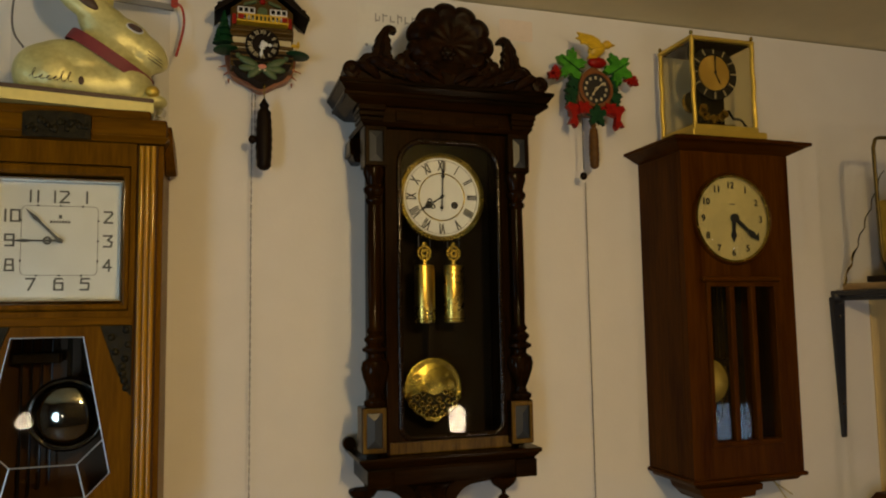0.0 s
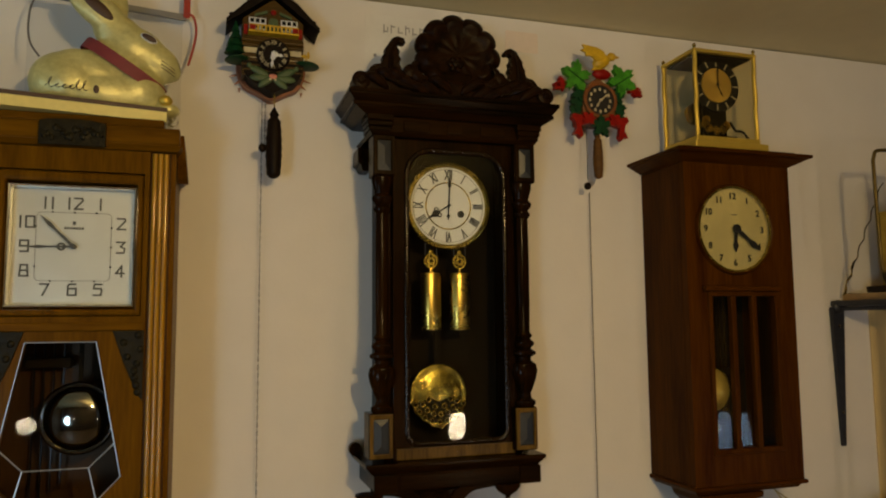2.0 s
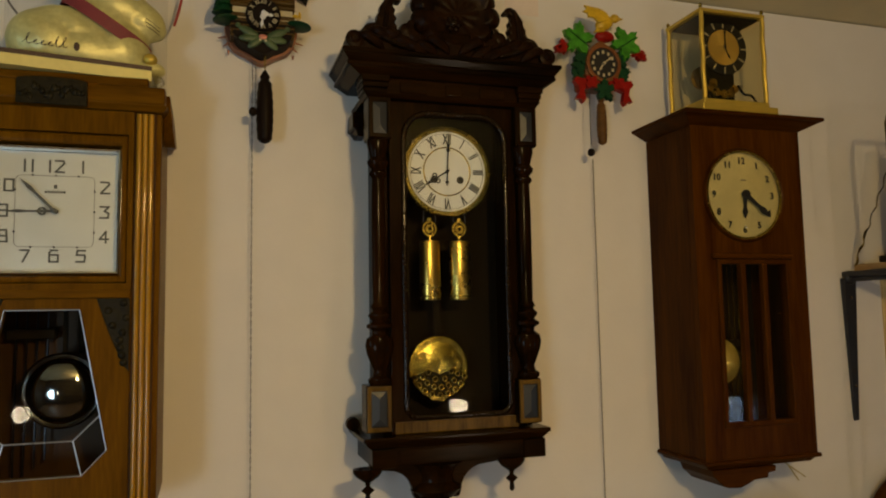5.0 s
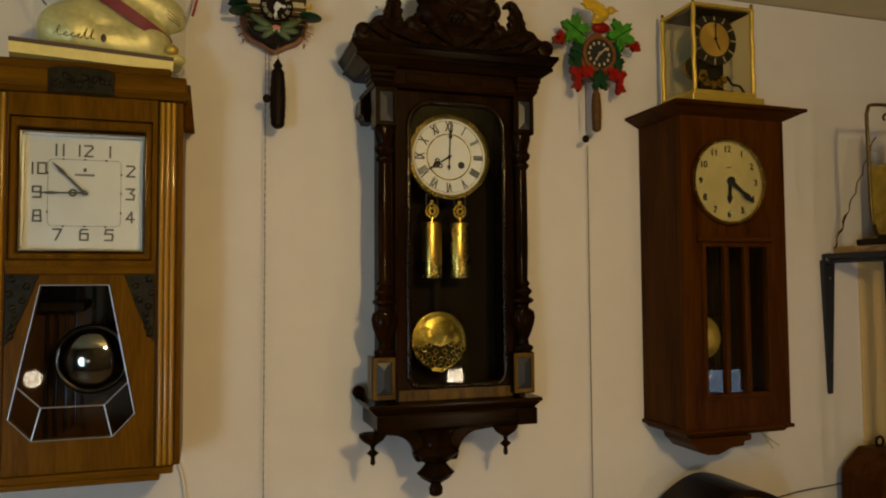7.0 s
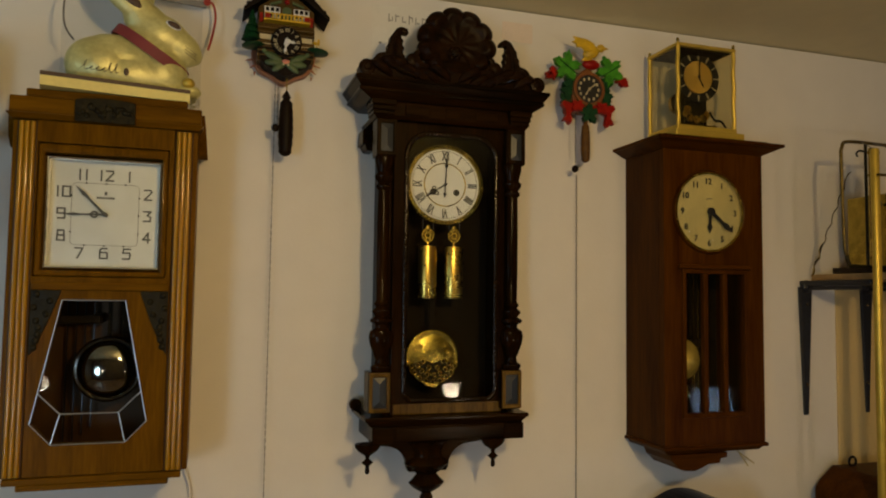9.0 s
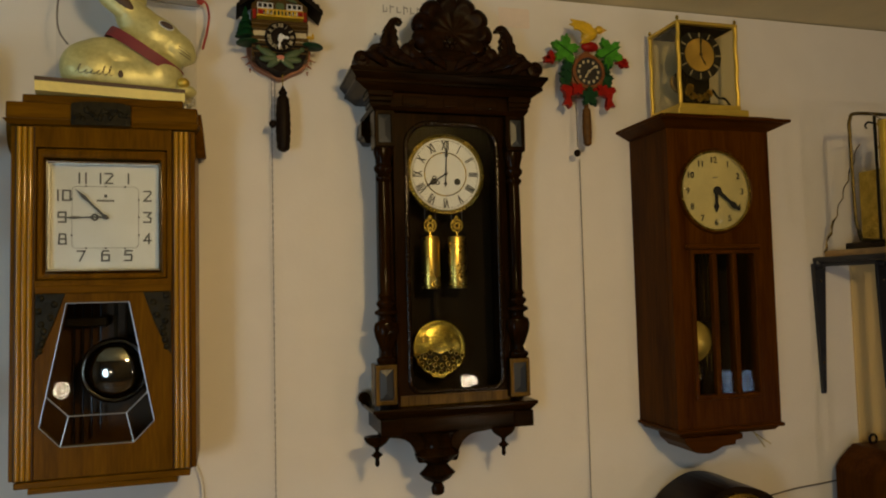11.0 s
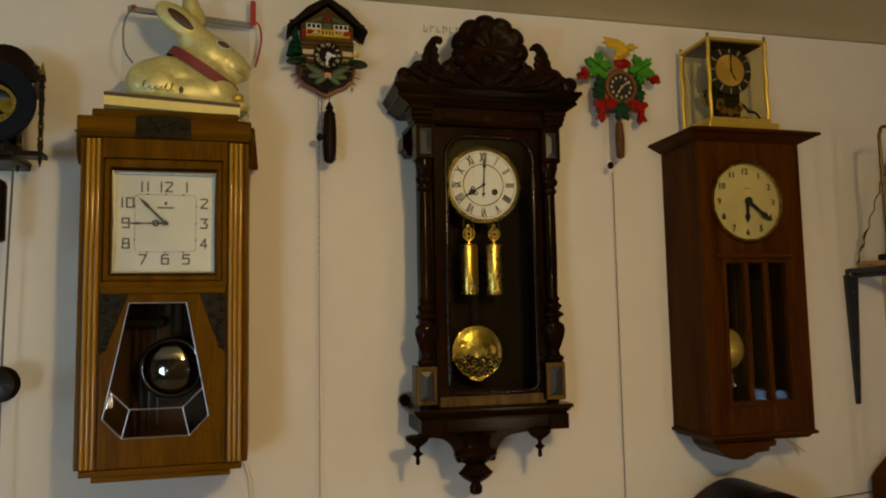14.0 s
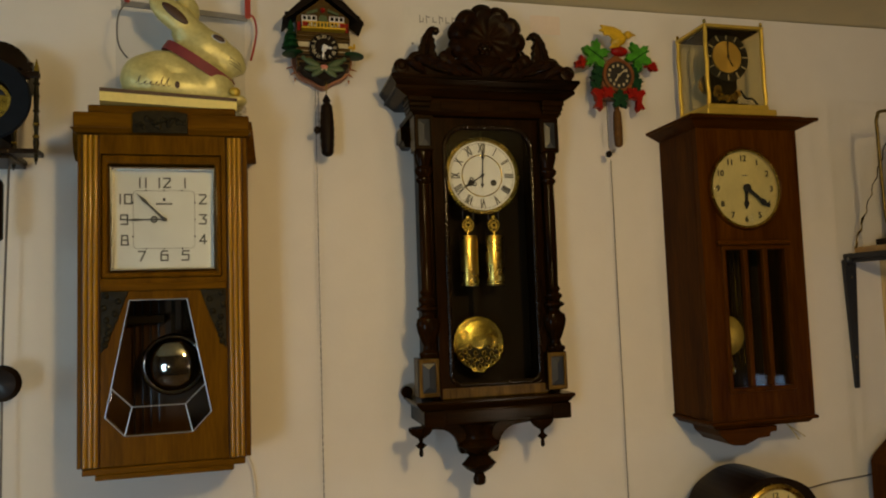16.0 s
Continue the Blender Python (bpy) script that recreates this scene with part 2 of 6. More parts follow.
def box(x0, x1, y0, y1, z0, z1, bm=None):
    bm = bm or bmesh.new()
    v = [bm.verts.new((x, y, z)) for x in (x0, x1) for y in (y0, y1) for z in (z0, z1)]
    for f in ((0, 1, 3, 2), (4, 6, 7, 5), (0, 4, 5, 1), (2, 3, 7, 6), (0, 2, 6, 4), (1, 5, 7, 3)):
        bm.faces.new([v[i] for i in f])
    return bm


def flared(x, hx0, hx1, y0a, y0b, y1, z0, z1, bm=None):
    """A block whose foot (half width hx0, front y0a) and head (hx1, y0b) differ; its back stands at y1."""
    bm = bm or bmesh.new()
    low = [bm.verts.new(c) for c in ((x - hx0, y0a, z0), (x + hx0, y0a, z0), (x + hx0, y1, z0), (x - hx0, y1, z0))]
    top = [bm.verts.new(c) for c in ((x - hx1, y0b, z1), (x + hx1, y0b, z1), (x + hx1, y1, z1), (x - hx1, y1, z1))]
    bm.faces.new(low[::-1]), bm.faces.new(top)
    for i in range(4):
        bm.faces.new((low[i], low[(i + 1) % 4], top[(i + 1) % 4], top[i]))
    return bm


def slab(outline, y0, y1, bm=None):
    """An outline of (x, z) points, extruded from y0 to y1."""
    bm = bm or bmesh.new()
    a = [bm.verts.new((x, y0, z)) for x, z in outline]
    b = [bm.verts.new((x, y1, z)) for x, z in outline]
    fa, fb = bm.faces.new(a), bm.faces.new(b[::-1])
    n = len(a)
    for i in range(n):
        bm.faces.new((a[i], b[i], b[(i + 1) % n], a[(i + 1) % n]))
    fa.normal_update(), fb.normal_update()
    bmesh.ops.triangulate(bm, faces=[fa, fb])
    return bm


def frame_slab(outer, inner, y0, y1, bm=None):
    """A frame between two outlines with equally many points."""
    bm = bm or bmesh.new()
    n = len(outer)
    rings = [[bm.verts.new((x, y, z)) for x, z in line] for y in (y0, y1) for line in (outer, inner)]
    oa, ia, ob, ib = rings
    for i in range(n):
        j = (i + 1) % n
        for quad in ((oa[i], oa[j], ia[j], ia[i]), (ob[i], ib[i], ib[j], ob[j]), (oa[i], ob[i], ob[j], oa[j]), (ia[i], ia[j], ib[j], ib[i])):
            bm.faces.new(quad)
    return bm


def lathe(profile, place, seg=20, axis="z", bm=None, twist=0.0, flute=0, hollow=False):
    """Turns a profile of (radius, height) about an axis through place; hollow: a ring, whose profile closes on itself."""
    bm = bm or bmesh.new()
    rings = []
    for r, h in profile:
        ring = []
        for k in range(seg):
            a = 2 * math.pi * k / seg + twist
            rr = r * (1 - 0.12 * (0.5 + 0.5 * math.cos(flute * a))) if flute else r
            c, s = rr * math.cos(a), rr * math.sin(a)
            off = (c, s, h) if axis == "z" else (c, -h, s) if axis == "y" else (h, c, s)
            ring.append(bm.verts.new(Vector(place) + Vector(off)))
        rings.append(ring)
    for a, b in zip(rings, rings[1:] + rings[:1] if hollow else rings[1:]):
        for k in range(seg):
            bm.faces.new((a[k], a[(k + 1) % seg], b[(k + 1) % seg], b[k]))
    if not hollow:
        bm.faces.new(rings[0][::-1]), bm.faces.new(rings[-1])
    return bm


def tube(points, radius, seg=8, bm=None, closed=False):
    """A round rod along a line of points; radius may be one number or one for each point."""
    bm = bm or bmesh.new()
    pts = [Vector(p) for p in points]
    n, rings = len(pts), []
    for i, p in enumerate(pts):
        before, after = (pts[i - 1], pts[(i + 1) % n]) if closed else (pts[max(i - 1, 0)], pts[min(i + 1, n - 1)])
        way = (after - before).normalized()
        side = way.cross(Vector((0.13, 0.97, 0.21))).normalized()
        up = side.cross(way)
        r = radius[i] if isinstance(radius, (list, tuple)) else radius
        rings.append([bm.verts.new(p + r * (side * math.cos(a) + up * math.sin(a))) for a in (2 * math.pi * k / seg for k in range(seg))])
    for a, b in zip(rings, rings[1:] + rings[:1] if closed else rings[1:]):
        for k in range(seg):
            bm.faces.new((a[k], a[(k + 1) % seg], b[(k + 1) % seg], b[k]))
    if not closed:
        bm.faces.new(rings[0][::-1]), bm.faces.new(rings[-1])
    return bm


def ball(place, radii, seg=16, bm=None, turn=None):
    bm = bm or bmesh.new()
    m = Matrix.Translation(place) @ (turn or Matrix()) @ Matrix.Diagonal((*radii, 1))
    bmesh.ops.create_uvsphere(bm, u_segments=seg, v_segments=max(6, seg // 2), radius=1, matrix=m)
    return bm


def smooth_line(points, steps=6, closed=False):
    """Catmull-Rom through the points."""
    pts, out = [Vector(p) for p in points], []
    n = len(pts)
    for i in range(n if closed else n - 1):
        a, b, c, d = (pts[(i + k) % n] if closed else pts[min(max(i + k, 0), n - 1)] for k in (-1, 0, 1, 2))
        for s in range(steps):
            u = s / steps
            out.append(0.5 * (2 * b + (c - a) * u + (2 * a - 5 * b + 4 * c - d) * u * u + (3 * b - a - 3 * c + d) * u ** 3))
    return out if closed else out + [pts[-1]]


def rounded(x0, x1, z0, z1, r, seg=6, r_top=None):
    """A rectangle with round corners, as an (x, z) outline."""
    out = []
    for cx, cz, a0, rr in ((x1, z1, 0, r if r_top is None else r_top), (x0, z1, 90, r if r_top is None else r_top), (x0, z0, 180, r), (x1, z0, 270, r)):
        sx, sz = (-1 if cx == x1 else 1), (-1 if cz == z1 else 1)
        for k in range(seg + 1):
            a = radians(a0 + 90 * k / seg)
            out.append((cx + sx * rr + rr * math.cos(a), cz + sz * rr + rr * math.sin(a)))
    return out


def circle(x, z, rx, rz=None, seg=48):
    return [(x + rx * math.cos(2 * math.pi * k / seg), z + (rz or rx) * math.sin(2 * math.pi * k / seg)) for k in range(seg)]


def writing(words, x, y, z, height, turn=0.0, narrow=1.0, depth=0.0005, bold=0.0):
    """Words standing on a wall-like plane at y, centred on (x, z), as a bmesh."""
    curve = bpy.data.curves.new("writing", "FONT")
    curve.body, curve.size, curve.extrude, curve.align_x, curve.align_y = words, height * 1.42, depth, "CENTER", "CENTER"
    curve.resolution_u, curve.offset = 3, bold
    ob = new("writing", curve)
    mesh = bpy.data.meshes.new_from_object(ob.evaluated_get(bpy.context.evaluated_depsgraph_get()))
    bpy.data.objects.remove(ob)
    bpy.data.curves.remove(curve)
    bm = bmesh.new()
    bm.from_mesh(mesh)
    bpy.data.meshes.remove(mesh)
    if bm.verts:
        mid = [(min(v.co[k] for v in bm.verts) + max(v.co[k] for v in bm.verts)) / 2 for k in (0, 1)]
        bmesh.ops.translate(bm, vec=(-mid[0], -mid[1], 0), verts=bm.verts)
    bmesh.ops.transform(bm, matrix=Matrix.Translation((x, y, z)) @ pose(0, 0, 0, 0, turn, 0) @ pose(0, 0, 0, 90) @ Matrix.Diagonal((narrow, 1, 1, 1)), verts=bm.verts)
    return bm


STROKES = {
    "0": (((-5, 5), (5, 5), (5, -5), (-5, -5), (-5, 5)),), "1": (((0, 5), (0, -5)),), "2": (((-5, 5), (4, 5), (5, 3), (-5, -5), (5, -5)),),
    "3": (((-5, 5), (5, 5), (0, 1), (5, -1), (4, -5), (-5, -5)),), "4": (((2, -5), (2, 5), (-5, -2), (5, -2)),), "5": (((5, 5), (-4, 5), (-5, 1), (4, 1), (5, -1), (4, -5), (-5, -5)),),
    "6": (((4, 5), (-3, 5), (-5, 3), (-5, -5), (5, -5), (5, 1), (-5, 1)),), "7": (((-5, 5), (5, 5), (-2, -5)),),
    "8": (((-4, 5), (4, 5), (5, -5), (-5, -5), (-4, 5)), ((-4, 0), (4, 0))), "9": (((5, 0), (-5, 0), (-5, 5), (5, 5), (5, -5), (-4, -5)),),
}


def angular_number(words, x, y, z, height, width):
    """A number of straight, blunt strokes, centred on (x, z)."""
    bm, lift = bmesh.new(), 0.0
    wide = [0.35 if d == "1" else 0.72 for d in words]
    at = x - height * (sum(wide) + 0.26 * (len(wide) - 1)) / 2
    for d, w in zip(words, wide):
        mid = at + height * w / 2
        for line in STROKES[d]:
            pts = [Vector((mid + u / 10 * height * 0.68, 0, z + v / 10 * height)) for u, v in line]
            for p, q in zip(pts, pts[1:]):
                way = (q - p).normalized() * width / 2
                side = Vector((-way.z, 0, way.x))
                slab([(c.x, c.z) for c in (p - way + side, q + way + side, q + way - side, p - way - side)], y - lift, y + 0.0008, bm)
                lift += 0.00004
        at += height * (w + 0.26)
    return bm


def pointer(x, y, z, degrees, length, width, tail=0.0, bm=None, ring=0.0):
    """A clock hand from (x, z), turned clockwise from twelve."""
    a = radians(degrees)
    way, side = Vector((math.sin(a), 0, math.cos(a))), Vector((math.cos(a), 0, -math.sin(a)))
    shape = [(-tail, 0.55), (0, 0.7), (length * 0.55, 0.5), (length * 0.72, 1.0), (length, 0.08)]
    o = Vector((x, 0, z))
    line = [o + way * d + side * width * w for d, w in shape] + [o + way * d - side * width * w for d, w in reversed(shape)]
    bm = slab([(p.x, p.z) for p in line], y, y + 0.0012, bm)
    lathe([(width * 1.3, 0), (width * 1.3, 0.002), (width * 0.5, 0.003)], (x, y, z), 12, "y", bm)
    if ring:
        c = o + way * length * 0.25
        frame_slab(circle(c.x, c.z, ring, seg=16), circle(c.x, c.z, ring * 0.5, seg=16), y - 0.0005, y + 0.001, bm)
    return bm


def structure(name, bm, mat, label):
    bmesh.ops.recalc_face_normals(bm, faces=bm.faces)
    mesh = bpy.data.meshes.new(name)
    bm.to_mesh(mesh)
    bm.free()
    mesh.materials.append(mat)
    return tagged(new(name, mesh), label, kind="structure")


ROMAN = ("XII", "I", "II", "III", "IIII", "V", "VI", "VII", "VIII", "IX", "X", "XI")

# ---- the room ----
structure("wall_north", box(ROOM_X0 - 0.12, ROOM_X1 + 0.12, 0, 0.12, 0, CEIL), PAINT, "white painted wall with many clocks hung on it")
# three unseen closing walls, kept dark so the woods mirror less light
structure("wall_west", box(ROOM_X0 - 0.12, ROOM_X0, ROOM_Y0, -0.003, 0, CEIL), BACK_PAINT, "unseen plain brown wall beside the clocks, dark to cut reflections")
structure("wall_east", box(ROOM_X1, ROOM_X1 + 0.12, ROOM_Y0, -0.003, 0, CEIL), BACK_PAINT, "unseen plain brown wall closing the room, dark to cut reflections")
structure("wall_south", box(ROOM_X0 - 0.12, ROOM_X1 + 0.12, ROOM_Y0 - 0.12, ROOM_Y0 - 0.003, 0, CEIL), BACK_PAINT, "unseen plain brown wall facing the clocks, dark to cut reflections")
structure("ceiling", box(ROOM_X0 - 0.12, ROOM_X1 + 0.12, ROOM_Y0 - 0.12, 0.12, CEIL + 0.003, CEIL + 0.1), CEILING_PAINT, "low off-white painted ceiling above the clocks")
structure("floor", box(ROOM_X0 - 0.12, ROOM_X1 + 0.12, ROOM_Y0 - 0.12, 0.12, -0.1, -0.003), FLOOR_WOOD, "brown wooden floor of the room")

# ---- square-dial wall clock in golden oak ----


def oak_wall_clock():
    x, o, b = 0.056, 0.0595, 0.0
    c = thing("wall_clock", (x, 0, 1.294), "golden oak wall clock with square silver dial and leaded glass", "clock", "clocks on the wall")
    # hollow case: sides, back, and a front with two openings
    for s in (-1, 1):
        part("side_panel", box(min(o + s * 0.159, o + s * 0.145), max(o + s * 0.159, o + s * 0.145), -0.179, b, 1.317, 1.958), OAK, c, bevel=0.002)
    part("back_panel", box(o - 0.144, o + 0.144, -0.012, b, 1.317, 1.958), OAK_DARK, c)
    part("bottom_panel", box(o - 0.144, o + 0.144, -0.166, -0.013, 1.317, 1.330), OAK_FLAT, c)
    wx = x - 0.008
    pane = [(wx + 0.053, 1.632), (wx - 0.053, 1.632), (wx - 0.0965, 1.411), (wx - 0.0615, 1.374), (wx + 0.0615, 1.374), (wx + 0.0965, 1.411)]
    outer = [(o + 0.117, 1.660), (o - 0.117, 1.660), (o - 0.117, 1.411), (o - 0.117, 1.318), (o + 0.117, 1.318), (o + 0.117, 1.411)]
    part("lower_front", frame_slab(outer, pane, -0.186, -0.168), OAK, c, bevel=0.0015)
    part("upper_front", frame_slab([(o - 0.117, 1.661), (o + 0.117, 1.661), (o + 0.117, 1.957), (o - 0.117, 1.957)],
                                   [(x - 0.112, 1.674), (x + 0.112, 1.674), (x + 0.112, 1.918), (x - 0.112, 1.918)], -0.189, -0.168), OAK, c, bevel=0.002)
    rim = part("dial_frame", frame_slab([(x - 0.111, 1.675), (x + 0.111, 1.675), (x + 0.111, 1.917), (x - 0.111, 1.917)],
                                        [(x - 0.101, 1.686), (x + 0.101, 1.686), (x + 0.101, 1.900), (x - 0.101, 1.900)], -0.186, -0.160), OAK, c, bevel=0.004)
    part("rail", box(o - 0.116, o + 0.116, -0.192, -0.187, 1.650, 1.664), OAK_FLAT, c, bevel=0.002)
    # reeded pilasters
    for s in (-1, 1):
        # darker pilaster ground paints in the shaded gaps between the reeds
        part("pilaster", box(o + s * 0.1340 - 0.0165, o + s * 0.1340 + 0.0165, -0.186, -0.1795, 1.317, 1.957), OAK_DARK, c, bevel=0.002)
        for k in (-1, 0, 1):
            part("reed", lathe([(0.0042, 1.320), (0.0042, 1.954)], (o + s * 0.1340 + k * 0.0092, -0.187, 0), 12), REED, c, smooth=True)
    # stepped head and foot
    part("cornice", flared(o, 0.161, 0.169, -0.192, -0.201, b, 1.958, 1.968), OAK_FLAT, c, bevel=0.002)
    part("cornice", box(o - 0.164, o + 0.164, -0.197, b, 1.968, 1.999), OAK_FLAT, c, bevel=0.003)
    part("crest", box(o - 0.138, o + 0.138, -0.194, b, 1.999, 2.014), OAK_FLAT, c, bevel=0.003)
    for s in (-1, 1):
        ear = smooth_line([(0, -0.150, 1.999), (0, -0.158, 1.972), (0, -0.140, 1.938), (0, -0.110, 1.918), (0, -0.085, 1.926)], 4)
        bm = bmesh.new()
        a = [bm.verts.new((o + s * 0.1595, p.y, p.z)) for p in ear] + [bm.verts.new((o + s * 0.1595, 0, 1.940)), bm.verts.new((o + s * 0.1595, 0, 1.999))]
        b_ = [bm.verts.new((o + s * (0.1695 + 0.10 * (1.999 - v.co.z)), v.co.y, v.co.z)) for v in a]
        bm.faces.new(a), bm.faces.new(b_[::-1])
        for i in range(len(a)):
            bm.faces.new((a[i], b_[i], b_[(i + 1) % len(a)], a[(i + 1) % len(a)]))
        part("ear", bm, OAK, c, bevel=0.001)
    part("foot", box(o - 0.148, o + 0.148, -0.190, b, 1.305, 1.317), OAK_FLAT, c, bevel=0.002)
    part("foot", box(o - 0.126, o + 0.126, -0.187, b, 1.294, 1.305), OAK_FLAT, c, bevel=0.002)
    arch = [(x - 0.052, 1.958), (x + 0.050, 1.958), (x + 0.050, 1.997)] + [(x - 0.002 + 0.05 * math.cos(a), 1.997 + 0.006 * math.sin(a)) for a in (radians(20 * k) for k in range(1, 9))] + [(x - 0.052, 1.997)]
    plaque = part("plaque", slab(arch, -0.2035, -0.196), BRONZE, c, "dark carved ornament", bevel=0.001)
    rnd = random.Random(4)
    for k in range(16):
        part("carving", ball((x - 0.044 + 0.0058 * k, -0.2036, 1.978 + rnd.uniform(-0.010, 0.010)), (0.0045, 0.0025, rnd.uniform(0.004, 0.008)), 8), BRONZE, plaque, smooth=True)
    for s in (-1, 1):
        tri = [(o + s * 0.1155, 1.650), (o + s * 0.066, 1.650), (o + s * 0.084, 1.598), (o + s * 0.106, 1.545), (o + s * 0.1155, 1.532)]
        orn = part("corner_ornament", slab(tri, -0.1895, -0.184), BRONZE, c, "dark carved ornament", bevel=0.001)
        for k in range(9):
            u = k / 8
            part("carving", ball((o + s * (0.106 - 0.004 * math.sin(k * 2.3) - 0.022 * (1 - u) * (k % 2)), -0.1895, 1.642 - 0.095 * u), (0.006, 0.0025, 0.006), 8), BRONZE, orn, smooth=True)
    # dial
    dx, dz = x + 0.0005, 1.7925
    dial = part("dial", box(dx - 0.094, dx + 0.094, -0.158, -0.152, dz - 0.098, dz + 0.098), SILVER_DIAL, c, "square silvered dial with angular numerals")
    part("bezel", frame_slab([(dx - 0.101, dz - 0.1045), (dx + 0.101, dz - 0.1045), (dx + 0.101, dz + 0.1045), (dx - 0.101, dz + 0.1045)],
                             [(dx - 0.0945, dz - 0.0985), (dx + 0.0945, dz - 0.0985), (dx + 0.0945, dz + 0.0985), (dx - 0.0945, dz + 0.0985)], -0.178, -0.154), CHROME, c, "bright chromed bezel", bevel=0.003)
    spots = {12: (0, 0.074), 1: (0.040, 0.074), 2: (0.074, 0.041), 3: (0.074, 0), 4: (0.074, -0.041), 5: (0.040, -0.073), 6: (0, -0.073), 7: (-0.042, -0.073), 8: (-0.074, -0.041), 9: (-0.075, 0), 10: (-0.073, 0.041), 11: (-0.040, 0.074)}
    for n, (u, v) in spots.items():
        part("numeral", angular_number(str(n), dx + u, -0.1588, dz + v, 0.0185, 0.0030), GREY_INK, dial)
    ring = rounded(dx - 0.0585, dx + 0.0585, dz - 0.0585, dz + 0.0585, 0.008, 3)
    part("minute_track", frame_slab(ring, rounded(dx - 0.0578, dx + 0.0578, dz - 0.0578, dz + 0.0578, 0.0075, 3), -0.1586, -0.1578), GREY_INK, dial)
    for u, v in ((0, 0.0585), (0.034, 0.0585), (-0.034, 0.0585), (0, -0.0585), (0.034, -0.0585), (-0.034, -0.0585), (0.0585, 0), (-0.0585, 0), (0.0585, 0.034), (0.0585, -0.034), (-0.0585, 0.034), (-0.0585, -0.034)):
        part("marker", box(dx + u - 0.0015, dx + u + 0.0015, -0.1590, -0.1576, dz + v - 0.0015, dz + v + 0.0015), INK, dial)
    for k in range(7):
        part("emblem_bar", box(dx - 0.0155 + 0.0045 * k, dx - 0.0120 + 0.0045 * k, -0.1588, -0.1578, dz + 0.0295, dz + 0.0335), GREY_INK, dial)
    part("emblem_bar", box(dx - 0.0025, dx + 0.0025, -0.1588, -0.1578, dz + 0.0372, dz + 0.0435), GREY_INK, dial)
    part("minute_hand", pointer(dx, -0.1615, dz, -91, 0.074, 0.0028, 0.006, ring=0.007), GREY_INK, c)
    part("hour_hand", pointer(dx, -0.1640, dz, -44.5, 0.073, 0.0036, 0.006), GREY_INK, c)
    pane_d = part("dial_glass", box(dx - 0.099, dx + 0.099, -0.1745, -0.1730, dz - 0.102, dz + 0.102), GLASS, c)
    pane_d.visible_shadow = False
    # leaded window with slanted lower lights
    lines = [(pane[k], pane[(k + 1) % 6]) for k in range(6)]
    hl, hr, hbl, hbr = (wx - 0.0855, 1.465), (wx + 0.0855, 1.465), (wx - 0.0485, 1.428), (wx + 0.0485, 1.428)
    inner = [(hl, hbl), (hbl, hbr), (hbr, hr), (hbl, pane[3]), (hbr, pane[4])]
    for (p, q), r in [(l, 0.0010) for l in lines] + [(l, 0.0012) for l in inner]:
        part("lead_came", tube([(p[0], -0.1875, p[1]), (q[0], -0.1875, q[1])], r, 6), SILVER_EDGE, c)
    for poly in ([pane[0], pane[1], hl, hbl, hbr, hr], [hl, pane[2], pane[3], hbl], [hbl, pane[3], pane[4], hbr], [hr, hbr, pane[4], pane[5]]):
        g = part("pane", slab(poly, -0.184, -0.1825), GLASS, c)
        g.visible_shadow = False
    part("pendulum_rod", box(x + 0.005, x + 0.013, -0.084, -0.081, 1.53, 1.66), INNER, c)
    dome = [(0.001, 0.021), (0.006, 0.0208)] + [(0.049 * math.sin(a), 0.021 * math.cos(a)) for a in (radians(8 * k) for k in range(2, 11))] + [(0.0495, 0.002), (0.0505, 0.0032), (0.0525, 0.0034), (0.0545, 0.0015), (0.0555, 0.0), (0.053, -0.004), (0.002, -0.004)]
    part("pendulum_bob", lathe([(1.12 * u, 1.1 * v) for u, v in dome], (x + 0.012, -0.12, 1.501), 40, "y"), CHROME_DARK, c, "domed chrome pendulum bob", smooth=True)
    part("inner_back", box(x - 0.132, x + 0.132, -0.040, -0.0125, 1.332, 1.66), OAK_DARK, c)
    part("gong_post", box(x + 0.028, x + 0.044, -0.075, -0.0405, 1.560, 1.66), INNER, c, bevel=0.002)
    for k in range(4):
        part("gong_rod", tube([(x - 0.070 + 0.016 * k, -0.060, 1.345 + 0.012 * k), (x - 0.070 + 0.016 * k, -0.060, 1.655)], 0.0018, 6), BLUED, c)
    part("gong_block", box(x - 0.085, x - 0.010, -0.068, -0.0405, 1.585, 1.603), INNER, c, bevel=0.002)
    return c


oak_wall_clock()

# ---- carved two-weight regulator ----


